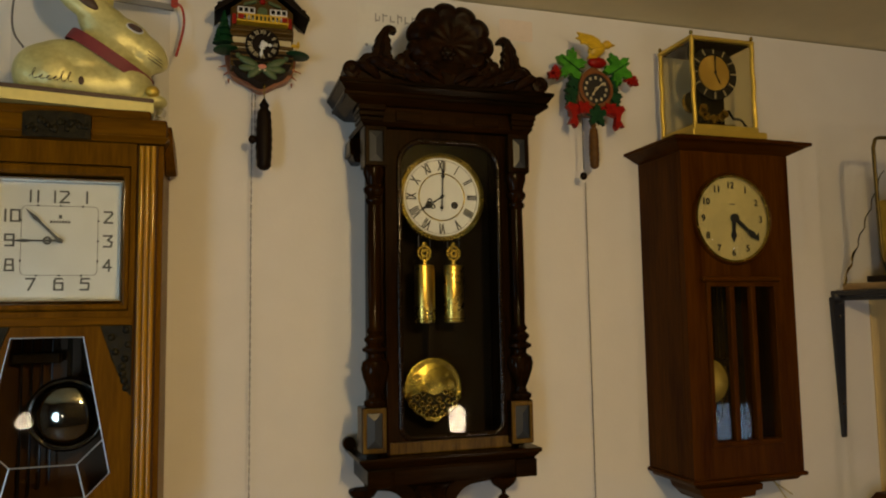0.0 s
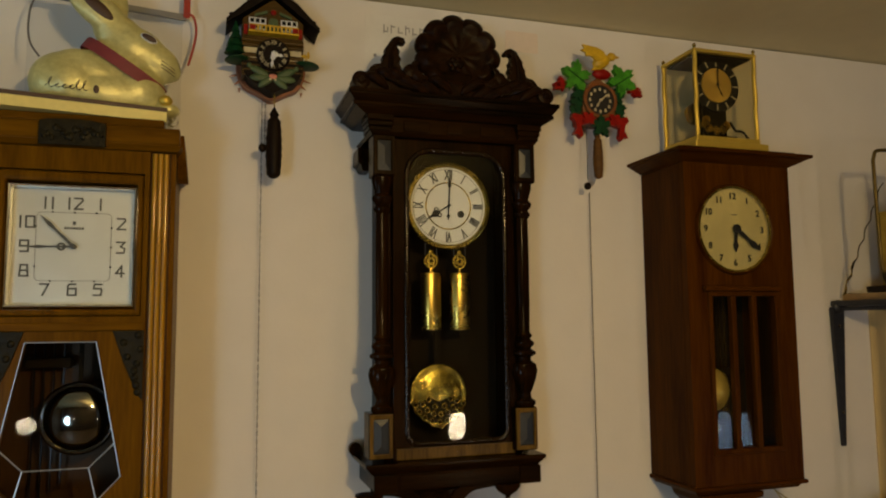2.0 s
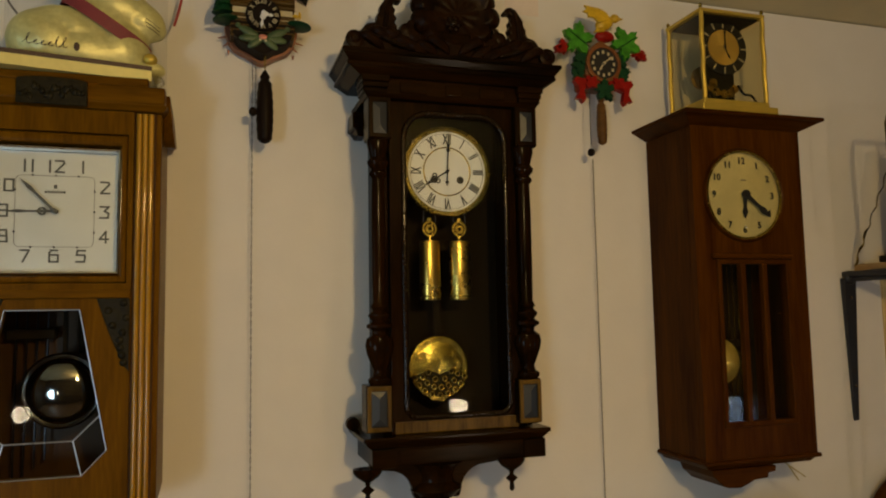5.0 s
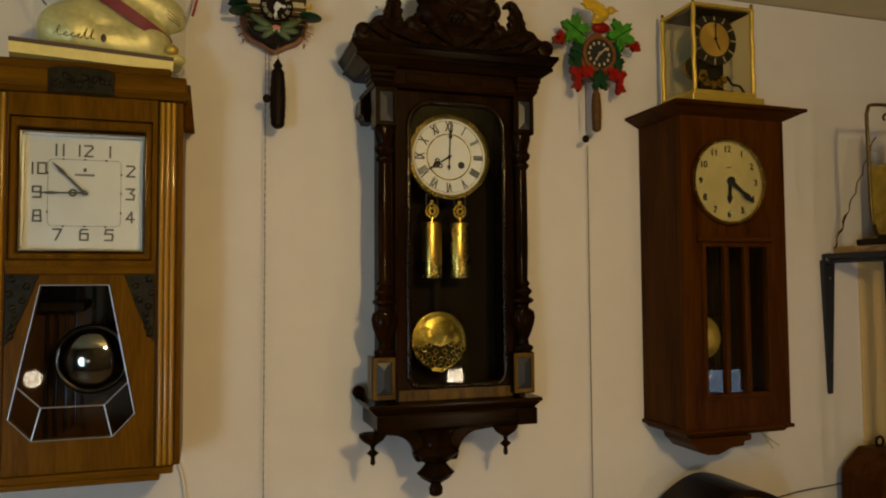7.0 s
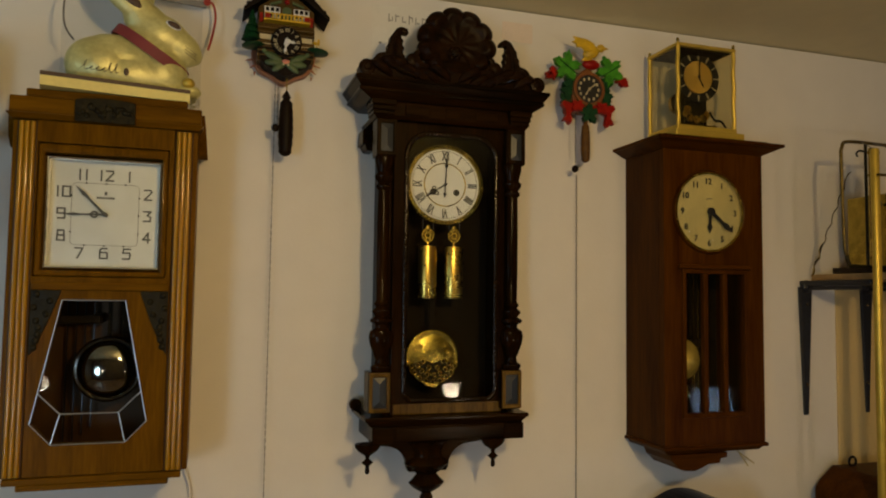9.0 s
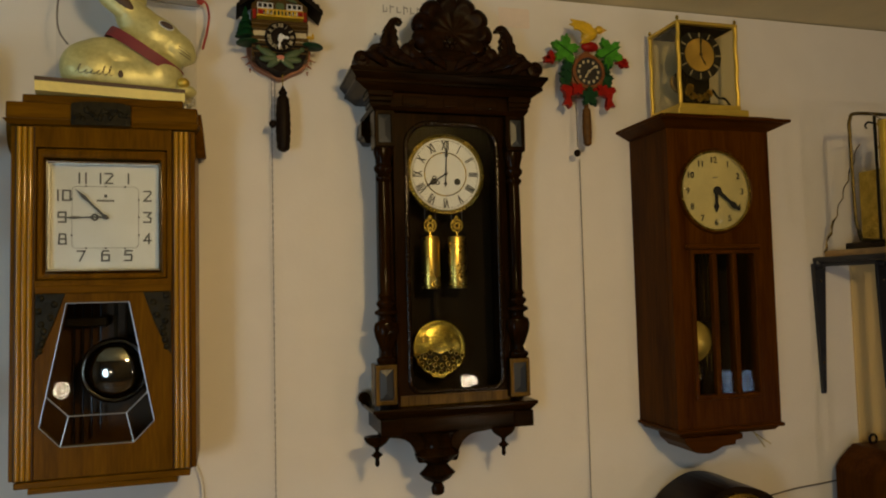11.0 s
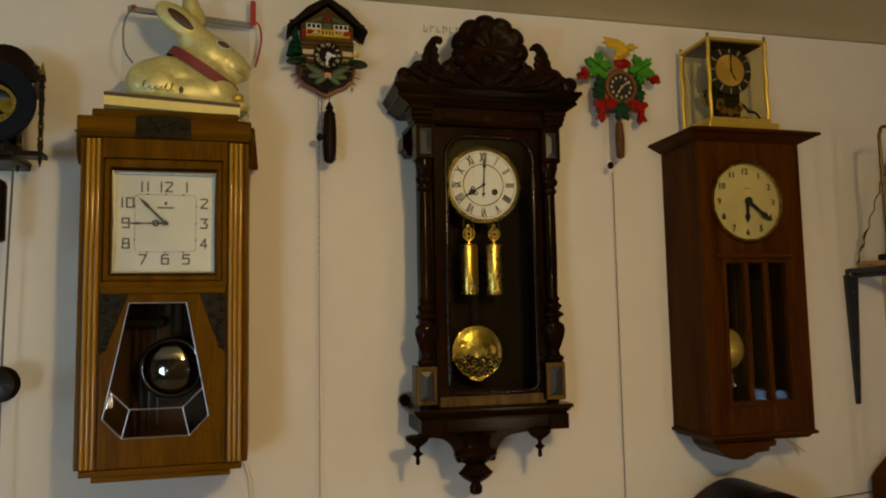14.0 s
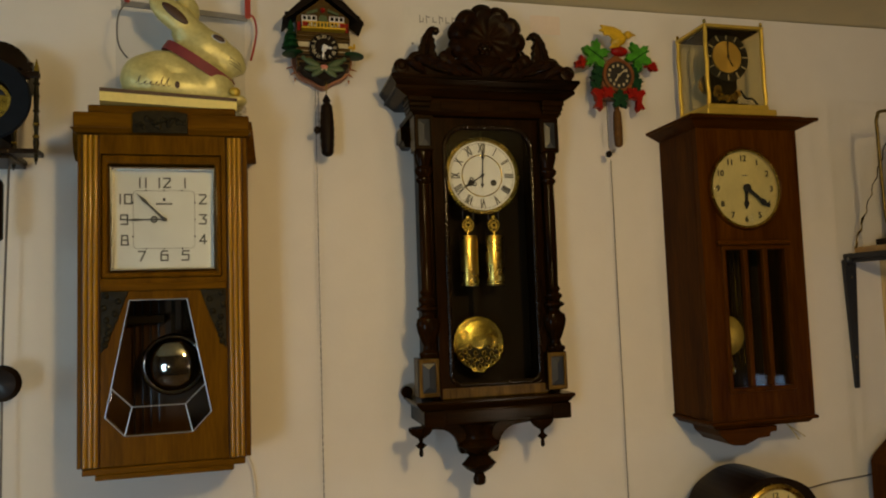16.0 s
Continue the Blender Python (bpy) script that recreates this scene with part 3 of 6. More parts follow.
def regulator():
    x = 0.730
    c = thing("regulator_clock", (x, 0, 1.226), "dark carved walnut regulator wall clock with two brass weights", "clock", "clocks on the wall")
    W = WALNUT
    for s in (-1, 1):
        part("side_panel", box(min(x + s * 0.138, x + s * 0.126), max(x + s * 0.138, x + s * 0.126), -0.158, -0.0, 1.400, 2.012), W, c, bevel=0.001)
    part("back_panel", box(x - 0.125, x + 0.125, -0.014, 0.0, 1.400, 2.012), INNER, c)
    # door with a round-cornered glass
    part("door", frame_slab(rounded(x - 0.124, x + 0.124, 1.404, 2.010, 0.001), rounded(x - 0.097, x + 0.104, 1.432, 1.990, 0.022, r_top=0.05), -0.172, -0.158), W, c, bevel=0.002)
    part("door_rail", frame_slab(rounded(x - 0.118, x + 0.118, 1.405, 1.426, 0.001), rounded(x - 0.0, x + 0.001, 1.414, 1.415, 0.0002), -0.1755, -0.1725), WALNUT_RAIL, c)
    g = part("door_glass", slab(rounded(x - 0.099, x + 0.106, 1.430, 1.992, 0.022, r_top=0.05), -0.168, -0.1665), GLASS, c)
    g.visible_shadow = False
    part("door_beading", tube([(u, -0.1735, v) for u, v in rounded(x - 0.097, x + 0.104, 1.432, 1.990, 0.022, r_top=0.05)], 0.0052, 12, closed=True), BEAD, c, smooth=True)
    # turned columns on panelled blocks
    turned = [(0.016, 1.494), (0.019, 1.498), (0.019, 1.504), (0.012, 1.509), (0.010, 1.518), (0.014, 1.527), (0.021, 1.548), (0.0235, 1.563), (0.021, 1.575), (0.012, 1.582), (0.012, 1.588),
              (0.021, 1.594), (0.021, 1.599), (0.012, 1.605), (0.018, 1.613), (0.018, 1.617), (0.011, 1.624), (0.015, 1.630), (0.0105, 1.638), (0.0115, 1.70), (0.0115, 1.80), (0.0105, 1.862),
              (0.015, 1.868), (0.015, 1.873), (0.011, 1.878), (0.017, 1.886), (0.018, 1.893), (0.013, 1.900), (0.015, 1.910), (0.018, 1.922), (0.018, 1.932)]
    for s in (-1, 1):
        cx = x + s * 0.143
        part("column", lathe([(1.12 * u, v) for u, v in turned], (cx - 0.003, -0.178, 0), 20), W, c, smooth=True)
        for z0, z1, h in ((1.412, 1.494, 0.0225), (1.932, 2.010, 0.021)):
            cx = x + s * 0.143 - (0.0085 if z0 < 1.5 else 0.002)
            block = part("block", box(cx - h, cx + h, -0.200, -0.140, z0, z1), W, c, bevel=0.002)
            part("block_frame", frame_slab([(cx - h + 0.001, z0 + 0.002), (cx + h - 0.001, z0 + 0.002), (cx + h - 0.001, z1 - 0.002), (cx - h + 0.001, z1 - 0.002)],
                                           [(cx - h + 0.008, z0 + 0.010), (cx + h - 0.008, z0 + 0.010), (cx + h - 0.008, z1 - 0.010), (cx - h + 0.008, z1 - 0.010)], -0.206, -0.2005),
                 WALNUT_RAIL if z0 < 1.5 else W, block, bevel=0.001)
            gem = bmesh.new()
            a = [gem.verts.new((cx + u * (h - 0.0085), -0.2010, zz)) for u, zz in ((-1, z0 + 0.0105), (1, z0 + 0.0105), (1, z1 - 0.0105), (-1, z1 - 0.0105))]
            p = [gem.verts.new((cx, -0.2055, zz)) for zz in (z0 + 0.024, z1 - 0.024)]
            for face in ((a[0], a[1], p[0]), (a[1], a[2], p[1], p[0]), (a[2], a[3], p[1]), (a[3], a[0], p[0], p[1]), (a[3], a[2], a[1], a[0])):
                gem.faces.new(face)
            part("inset", gem, INSET, block, "grey bevelled inset")
    # base
    part("base_moulding", flared(x - 0.004, 0.163, 0.174, -0.196, -0.208, 0.0, 1.384, 1.396), WALNUT_FLAT, c, bevel=0.002)
    part("base_moulding", box(x - 0.180, x + 0.172, -0.210, 0.0, 1.396, 1.404), WALNUT_FLAT, c, bevel=0.002)
    part("base", box(x - 0.163, x + 0.163, -0.192, 0.0, 1.352, 1.384), WALNUT_FLAT, c, bevel=0.002)
    part("base_panel", box(x - 0.115, x + 0.115, -0.1955, -0.1925, 1.357, 1.380), WALNUT_FLAT, c, bevel=0.001)
    for s in (-1, 1):
        part("base_block", box(x + s * 0.142 - 0.022, x + s * 0.142 + 0.022, -0.198, -0.15, 1.350, 1.383), WALNUT_FLAT, c, bevel=0.002)
        part("scroll", lathe([(0.004, -0.012), (0.013, -0.010), (0.013, 0.010), (0.004, 0.012)], (x + s * 0.176, -0.03, 1.414), 14, "y"), W, c, smooth=True)
    # tail board with concave cuts, drop and finials
    tx = x - 0.044
    left = [(tx - 0.122, 1.356), (tx - 0.120, 1.347), (tx - 0.090, 1.344)] + [(tx - 0.090 + 0.046 * math.sin(u), 1.298 + 0.046 * math.cos(u)) for u in (radians(15 * k) for k in range(1, 7))] + [(tx - 0.040, 1.290)]
    outline = left + [(2 * tx - u, v) for u, v in reversed(left)]
    part("tail_board", slab(outline, -0.182, -0.158), WALNUT_FLAT, c, bevel=0.002)
    drop = [(0.008, 1.215), (0.013, 1.219), (0.014, 1.231), (0.010, 1.240), (0.028, 1.251), (0.038, 1.262), (0.028, 1.272), (0.021, 1.281), (0.038, 1.292), (0.048, 1.303), (0.043, 1.311), (0.033, 1.318), (0.031, 1.328), (0.037, 1.342), (0.050, 1.352)]
    part("drop", lathe([(u, 1.352 - (1.352 - v) * 0.95) for u, v in drop], (x - 0.044, -0.170, 0), 24), W, c, smooth=True)
    for s in (-1, 1):
        fin = [(0.002, 1.292), (0.005, 1.296), (0.004, 1.308), (0.012, 1.315), (0.004, 1.322), (0.005, 1.328), (0.020, 1.338), (0.026, 1.346), (0.026, 1.352)]
        part("finial", lathe(fin, (x + s * 0.134 - 0.037, -0.188, 0), 16), W, c, smooth=True)
    # head: frieze, brackets, cornice
    part("frieze", box(x - 0.150, x + 0.150, -0.182, 0.0, 2.012, 2.050), WALNUT_FLAT, c, bevel=0.001)
    part("frieze_moulding", flared(x, 0.166, 0.172, -0.190, -0.196, 0.0, 2.011, 2.019), WALNUT_FLAT, c, bevel=0.002)
    for k in (-1, 0, 1):
        part("frieze_panel", box(x + k * 0.078 - (0.026 if k else 0.016), x + k * 0.078 + (0.026 if k else 0.016), -0.1875, -0.1825, 2.023, 2.044), WALNUT_FLAT, c, bevel=0.002)
    for s in (-1, 1):
        for z0, z1, o in ((2.019, 2.028, 0.0), (2.028, 2.038, 0.005), (2.038, 2.050, 0.010)):
            part("bracket", box(x + s * 0.152 - 0.022 - o * 0.4, x + s * 0.152 + 0.022 + o * 0.4, -0.196 - o, -0.120, z0, z1), WALNUT_FLAT, c, bevel=0.002)
        part("side_bracket", flared(x + s * 0.160, 0.019, 0.017, -0.085, -0.070, 0.0, 1.972, 2.006), W, c, bevel=0.003)
        part("side_bracket", flared(x + s * 0.158, 0.008, 0.016, -0.060, -0.085, 0.0, 1.960, 1.972), W, c, bevel=0.002)
    part("cornice", flared(x, 0.180, 0.200, -0.196, -0.208, 0.0, 2.050, 2.064), WALNUT_FLAT, c, bevel=0.002)
    part("cornice", box(x - 0.205, x + 0.205, -0.211, 0.0, 2.064, 2.072), WALNUT_FLAT, c, bevel=0.002)
    part("cornice", flared(x, 0.202, 0.213, -0.212, -0.220, 0.0, 2.072, 2.086), WALNUT_FLAT, c, bevel=0.002)
    part("cornice", box(x - 0.215, x + 0.215, -0.222, 0.0, 2.086, 2.094), WALNUT_FLAT, c, bevel=0.002)
    # carved crest: acanthus scrolls, horns and a scallop shell
    for s in (-1, 1):
        line = [(0.200, 2.094), (0.206, 2.112), (0.197, 2.124), (0.178, 2.132), (0.165, 2.146), (0.140, 2.150), (0.118, 2.146), (0.096, 2.134), (0.070, 2.128), (0.040, 2.124), (0.0, 2.120), (0.0, 2.094)]
        curve = smooth_line([(x + s * u, 0, v) for u, v in line[:-1]], 4)
        part("crest_board", slab([(p.x, p.z) for p in curve] + [(x, 2.094)], -0.196, -0.160), CARVED, c, bevel=0.004)
        for r, u, v in ((0.017, 0.190, 2.112), (0.009, 0.190, 2.112)):
            part("volute", lathe([(r, 0.0), (r, 0.010 if r > 0.01 else 0.016), (r * 0.6, 0.014 if r > 0.01 else 0.020)], (x + s * u, -0.196, v), 18, "y"), CARVED, c, smooth=True)
        for k in range(7):
            u0, v0 = 0.170 - 0.021 * k, 2.106 + 0.012 * math.sin(k * 1.1)
            leaf = smooth_line([(x + s * (u0 + 0.014), -0.198, v0 + 0.014), (x + s * u0, -0.208, v0 + 0.016), (x + s * (u0 - 0.022), -0.203, v0 + 0.004), (x + s * (u0 - 0.034), -0.197, v0 - 0.008)], 4)
            n = len(leaf)
            part("acanthus_leaf", tube(leaf, [0.002 + 0.0075 * math.sin(math.pi * i / (n - 1)) for i in range(n)], 8), CARVED, c, smooth=True)
        leaf = [(0.158, 2.126), (0.151, 2.140), (0.154, 2.146), (0.147, 2.156), (0.149, 2.163), (0.142, 2.172), (0.143, 2.180), (0.136, 2.190), (0.128, 2.202), (0.117, 2.207), (0.106, 2.203), (0.101, 2.194),
                (0.107, 2.191), (0.114, 2.194), (0.119, 2.190), (0.117, 2.182), (0.112, 2.176), (0.116, 2.169), (0.110, 2.161), (0.115, 2.153), (0.109, 2.144), (0.113, 2.136), (0.108, 2.126)]
        part("horn", slab([(x + s * u, v) for u, v in leaf], -0.200, -0.172), CARVED, c, bevel=0.004)
        rib = smooth_line([(x + s * 0.134, -0.200, 2.128), (x + s * 0.132, -0.203, 2.155), (x + s * 0.128, -0.204, 2.180), (x + s * 0.118, -0.204, 2.199), (x + s * 0.106, -0.202, 2.199)], 4)
        part("horn_rib", tube(rib, [0.0052 - 0.00018 * i for i in range(len(rib))], 8), CARVED, c, smooth=True)
        part("frond", slab([(x + s * u, v) for u, v in ((0.088, 2.122), (0.094, 2.146), (0.090, 2.158), (0.082, 2.162), (0.075, 2.156), (0.080, 2.150), (0.076, 2.140), (0.066, 2.134), (0.060, 2.122))], -0.202, -0.176), CARVED, c, bevel=0.003)
        ridge = smooth_line([(x + s * 0.172, -0.198, 2.128), (x + s * 0.140, -0.206, 2.122), (x + s * 0.105, -0.208, 2.108), (x + s * 0.066, -0.204, 2.102)], 5)
        part("leaf_ridge", tube(ridge, [0.0032 + 0.0016 * math.sin(math.pi * i / (len(ridge) - 1)) for i in range(len(ridge))], 8), BEAD, c, smooth=True)
        part("curl", lathe([(0.013, -0.010), (0.015, 0.0), (0.013, 0.014), (0.005, 0.018)], (x + s * 0.092, -0.186, 2.140), 14, "y"), CARVED, c, smooth=True)
        part("curl", tube(smooth_line([(x + s * 0.060, -0.19, 2.125), (x + s * 0.078, -0.195, 2.128), (x + s * 0.088, -0.196, 2.146), (x + s * 0.080, -0.196, 2.158)], 4), [0.010] * 6 + [0.007] * 4 + [0.004] * 3, 8), CARVED, c, smooth=True)
    shell = bmesh.new()
    lobes, rows, seg = 11, 16, 154
    cz = 2.189
    grid = []
    for i in range(rows + 1):
        u = i / rows
        ring = []
        for k in range(seg):
            a = 2 * math.pi * k / seg
            wave = abs(math.cos(lobes * a / 2)) ** 0.6
            r = u * (0.080 + 0.0090 * wave * u)
            lobe = math.exp(-((u - 0.80) / 0.13) ** 2)
            rise = 0.006 + 0.010 * u ** 2 + (0.004 + 0.008 * wave) * lobe - 0.014 * u ** 8 + 0.0012 * math.cos(lobes * a) * math.exp(-((u - 0.4) / 0.15) ** 2)
            ring.append(shell.verts.new((x + 0.012 + r * math.cos(a) * 1.02, -0.165 - rise, cz + r * math.sin(a) * 0.93)))
        grid.append(ring)
    back = [shell.verts.new((v.co.x, -0.150, v.co.z)) for v in grid[-1]]
    for a, b in zip(grid, grid[1:] + [back]):
        for k in range(seg):
            shell.faces.new((a[k], a[(k + 1) % seg], b[(k + 1) % seg], b[k]))
    shell.faces.new(back)
    bmesh.ops.remove_doubles(shell, verts=shell.verts, dist=0.00005)
    part("shell", shell, CARVED, c, "carved scallop shell", smooth=True)
    boss = part("boss", ball((x + 0.004, -0.180, cz - 0.022), (0.009, 0.008, 0.009), 14), BEAD, c, "small carved flower boss", smooth=True)
    for k in range(6):
        a = radians(60 * k)
        part("petal", ball((x + 0.004 + 0.011 * math.cos(a), -0.178, cz - 0.022 + 0.011 * math.sin(a)), (0.006, 0.005, 0.006), 10), CARVED, boss, smooth=True)
    part("crest_stem", box(x - 0.045, x + 0.040, -0.182, -0.155, 2.094, 2.150), W, c, bevel=0.006)
    # dial and movement
    dx, dz, dy = x - 0.003, 1.888, -0.128
    part("movement", box(dx - 0.055, dx + 0.055, -0.118, -0.0145, dz - 0.060, dz + 0.060), BRASS_OLD, c)
    dial = part("dial", lathe([(0.078, -0.008), (0.078, 0.0), (0.050, 0.0008), (0.001, 0.0008)], (dx, dy, dz), 64, "y"), ENAMEL, c, "white enamel dial with black Roman numerals")
    part("bezel", lathe([(0.0775, 0.0), (0.0775, 0.004), (0.081, 0.010), (0.086, 0.008), (0.0880, 0.0), (0.0880, -0.006), (0.0775, -0.006)], (dx, dy, dz), 64, "y", hollow=True), AGED_BRASS, c, "polished brass bezel", smooth=True)
    part("dial_ring", lathe([(0.0452, 0.001), (0.0455, 0.0024), (0.0465, 0.0028), (0.0476, 0.0024), (0.0480, 0.001)], (dx, dy, dz), 48, "y", hollow=True), AGED_BRASS, dial, "narrow brass ring", smooth=True)
    part("minute_track", frame_slab(circle(dx, dz, 0.0735), circle(dx, dz, 0.0728), dy - 0.0012, dy - 0.0002), INK, dial)
    for n, word in enumerate(ROMAN):
        a = radians(30 * n)
        part("numeral", writing(word, dx + 0.0622 * math.sin(a), dy - 0.0024, dz + 0.0622 * math.cos(a), 0.0190, 30 * n, 0.50, bold=0.0008), INK, dial)
    for u in (-0.026, 0.026):
        part("winding_hole", lathe([(0.0072, 0.0005), (0.0072, 0.0022), (0.004, 0.0024)], (dx + u, dy, dz - 0.016), 16, "y"), INK, dial)
    hour = part("hour_hand", pointer(dx, dy - 0.0035, dz, 238, 0.058, 0.0026, 0.006), BLUED, c)
    a = radians(238)
    for along, off, r in ((0.026, 0.0062, 0.0050), (0.026, -0.0062, 0.0050), (0.035, 0.0, 0.0052)):
        u, v = dx + along * math.sin(a) + off * math.cos(a), dz + along * math.cos(a) - off * math.sin(a)
        part("scroll", frame_slab(circle(u, v, r, seg=16), circle(u, v, r * 0.55, seg=16), dy - 0.0040, dy - 0.0024), BLUED, hour)
    minute = part("minute_hand", pointer(dx, dy - 0.0060, dz, 3, 0.066, 0.0020, 0.028), BLUED, c)
    for along, r in ((0.041, 0.0040), (0.050, 0.0030), (-0.021, 0.0036)):
        part("scroll", frame_slab(circle(dx + along * 0.052, dz + along, r, seg=16), circle(dx + along * 0.052, dz + along, r * 0.5, seg=16), dy - 0.0066, dy - 0.0050), BLUED, minute)
    # weights on pulleys
    for wx in (x - 0.037, x + 0.0225):
        weight = part("weight", lathe([(0.003, 1.642), (0.0190, 1.643), (0.0200, 1.646), (0.0200, 1.751), (0.0190, 1.754), (0.004, 1.756)], (wx, -0.115, 0), 32), BRASS, c, "polished brass weight", smooth=True)
        part("rim", lathe([(0.0198, 1.6475), (0.0206, 1.6485), (0.0206, 1.6505), (0.0198, 1.6515)], (wx, -0.115, 0), 32, hollow=True), AGED_BRASS, weight, smooth=True)
        pulley = part("pulley", frame_slab(circle(wx, 1.778, 0.0142, 0.0156, 20), circle(wx, 1.778, 0.0105, 0.0115, 20), -0.118, -0.113), AGED_BRASS, c, "pierced brass pulley", bevel=0.001)
        part("wheel", frame_slab(circle(wx, 1.778, 0.0085, 0.0085, 16), circle(wx, 1.778, 0.0035, 0.0035, 16), -0.1170, -0.1140), AGED_BRASS, pulley)
        for u in (-0.0045, 0.0045):
            part("bar", box(wx + u - 0.0012, wx + u + 0.0012, -0.1185, -0.1172, 1.766, 1.790), AGED_BRASS, pulley)
        part("cap", ball((wx, -0.1155, 1.796), (0.0055, 0.003, 0.0050), 10), AGED_BRASS, pulley, smooth=True)
        part("hook", tube([(wx, -0.1155, 1.755), (wx, -0.1155, 1.766)], 0.0030, 6), AGED_BRASS, pulley)
        for s in (-1, 1):
            part("gut_line", tube([(wx + s * 0.012, -0.1155, 1.79), (wx + s * 0.010, -0.1155, 1.86)], 0.0006, 4), GREY_CORD, pulley)
    # pendulum with an embossed bob
    bx, bz = x - 0.0177, 1.5165
    part("pendulum_rod", box(bx - 0.005, bx + 0.005, -0.077, -0.073, 1.56, 1.85), INNER, c)
    lens = [(0.001, 0.014), (0.010, 0.0136), (0.022, 0.0122), (0.034, 0.0098), (0.044, 0.0070), (0.051, 0.0048), (0.054, 0.0052), (0.057, 0.0044), (0.0590, 0.0015), (0.0585, -0.002), (0.002, -0.006)]
    bob = part("pendulum_bob", lathe(lens, (bx, -0.086, bz), 72, "y"), BOB_BRASS, c, "brass pendulum bob with pierced lower half", smooth=True)
    edge = []
    for k in range(25):
        a = radians(188 + 164 * k / 24)
        r = 0.0575 + (0.0030 if k % 3 == 1 else 0.0) + 0.0070 * max(0, 1 - abs(k - 12) / 4)
        edge.append((bx + r * math.cos(a), bz + r * math.sin(a)))
    field = [(bx + 0.053 * math.cos(a), bz + 0.053 * math.sin(a)) for a in (radians(196 + 148 * k / 20) for k in range(21))]
    part("pierced_field", slab(field + [(bx + 0.020, bz - 0.006), (bx, bz - 0.014), (bx - 0.020, bz - 0.006)], -0.1005, -0.0935), BRONZE, bob, "dark pierced field")
    inner = [(bx + 0.051 * math.cos(radians(188 + 164 * k / 24)), bz + 0.051 * math.sin(radians(188 + 164 * k / 24))) for k in range(25)]
    part("lace_edge", slab(edge + inner[::-1], -0.0945, -0.0905), BRASS_OLD, bob, "cut brass lace edge", bevel=0.0008)
    for row, (r, n) in enumerate(((0.052, 9), (0.038, 7), (0.024, 4))):
        for k in range(n):
            a = radians(200 + 140 * (k + 0.5 * (row % 2) * 0.6) / (n - 1 + 0.3 * (row % 2)))
            u, v = bx + r * math.cos(a), bz + r * math.sin(a)
            y0 = -0.1003
            part("pierced_ring", lathe([(0.0030, 0.0), (0.0034, 0.0022), (0.0050, 0.0026), (0.0064, 0.0014), (0.0066, 0.0)], (u, y0, v), 14, "y", hollow=True), BRASS_OLD, bob, smooth=True)
            part("pierced_hole", lathe([(0.0030, 0.0), (0.0028, 0.0006), (0.001, 0.0006)], (u, y0, v), 10, "y"), INNER, bob)
    for s in (-1, 1):
        part("medallion", lathe([(0.0115, 0.0), (0.011, 0.0022), (0.007, 0.0036), (0.0035, 0.0024), (0.001, 0.0030)], (bx + s * 0.034, -0.0935, bz + 0.004 + 0.016 * (s < 0)), 22, "y"), BRASS_OLD, bob, smooth=True)
    # the case is shallower and a little larger than drawn above
    c.location, c.scale = (0.751, 0, 1.209), (1.043, 0.74, 1.043)
    return c


regulator()

# ---- red-brown box clock ----


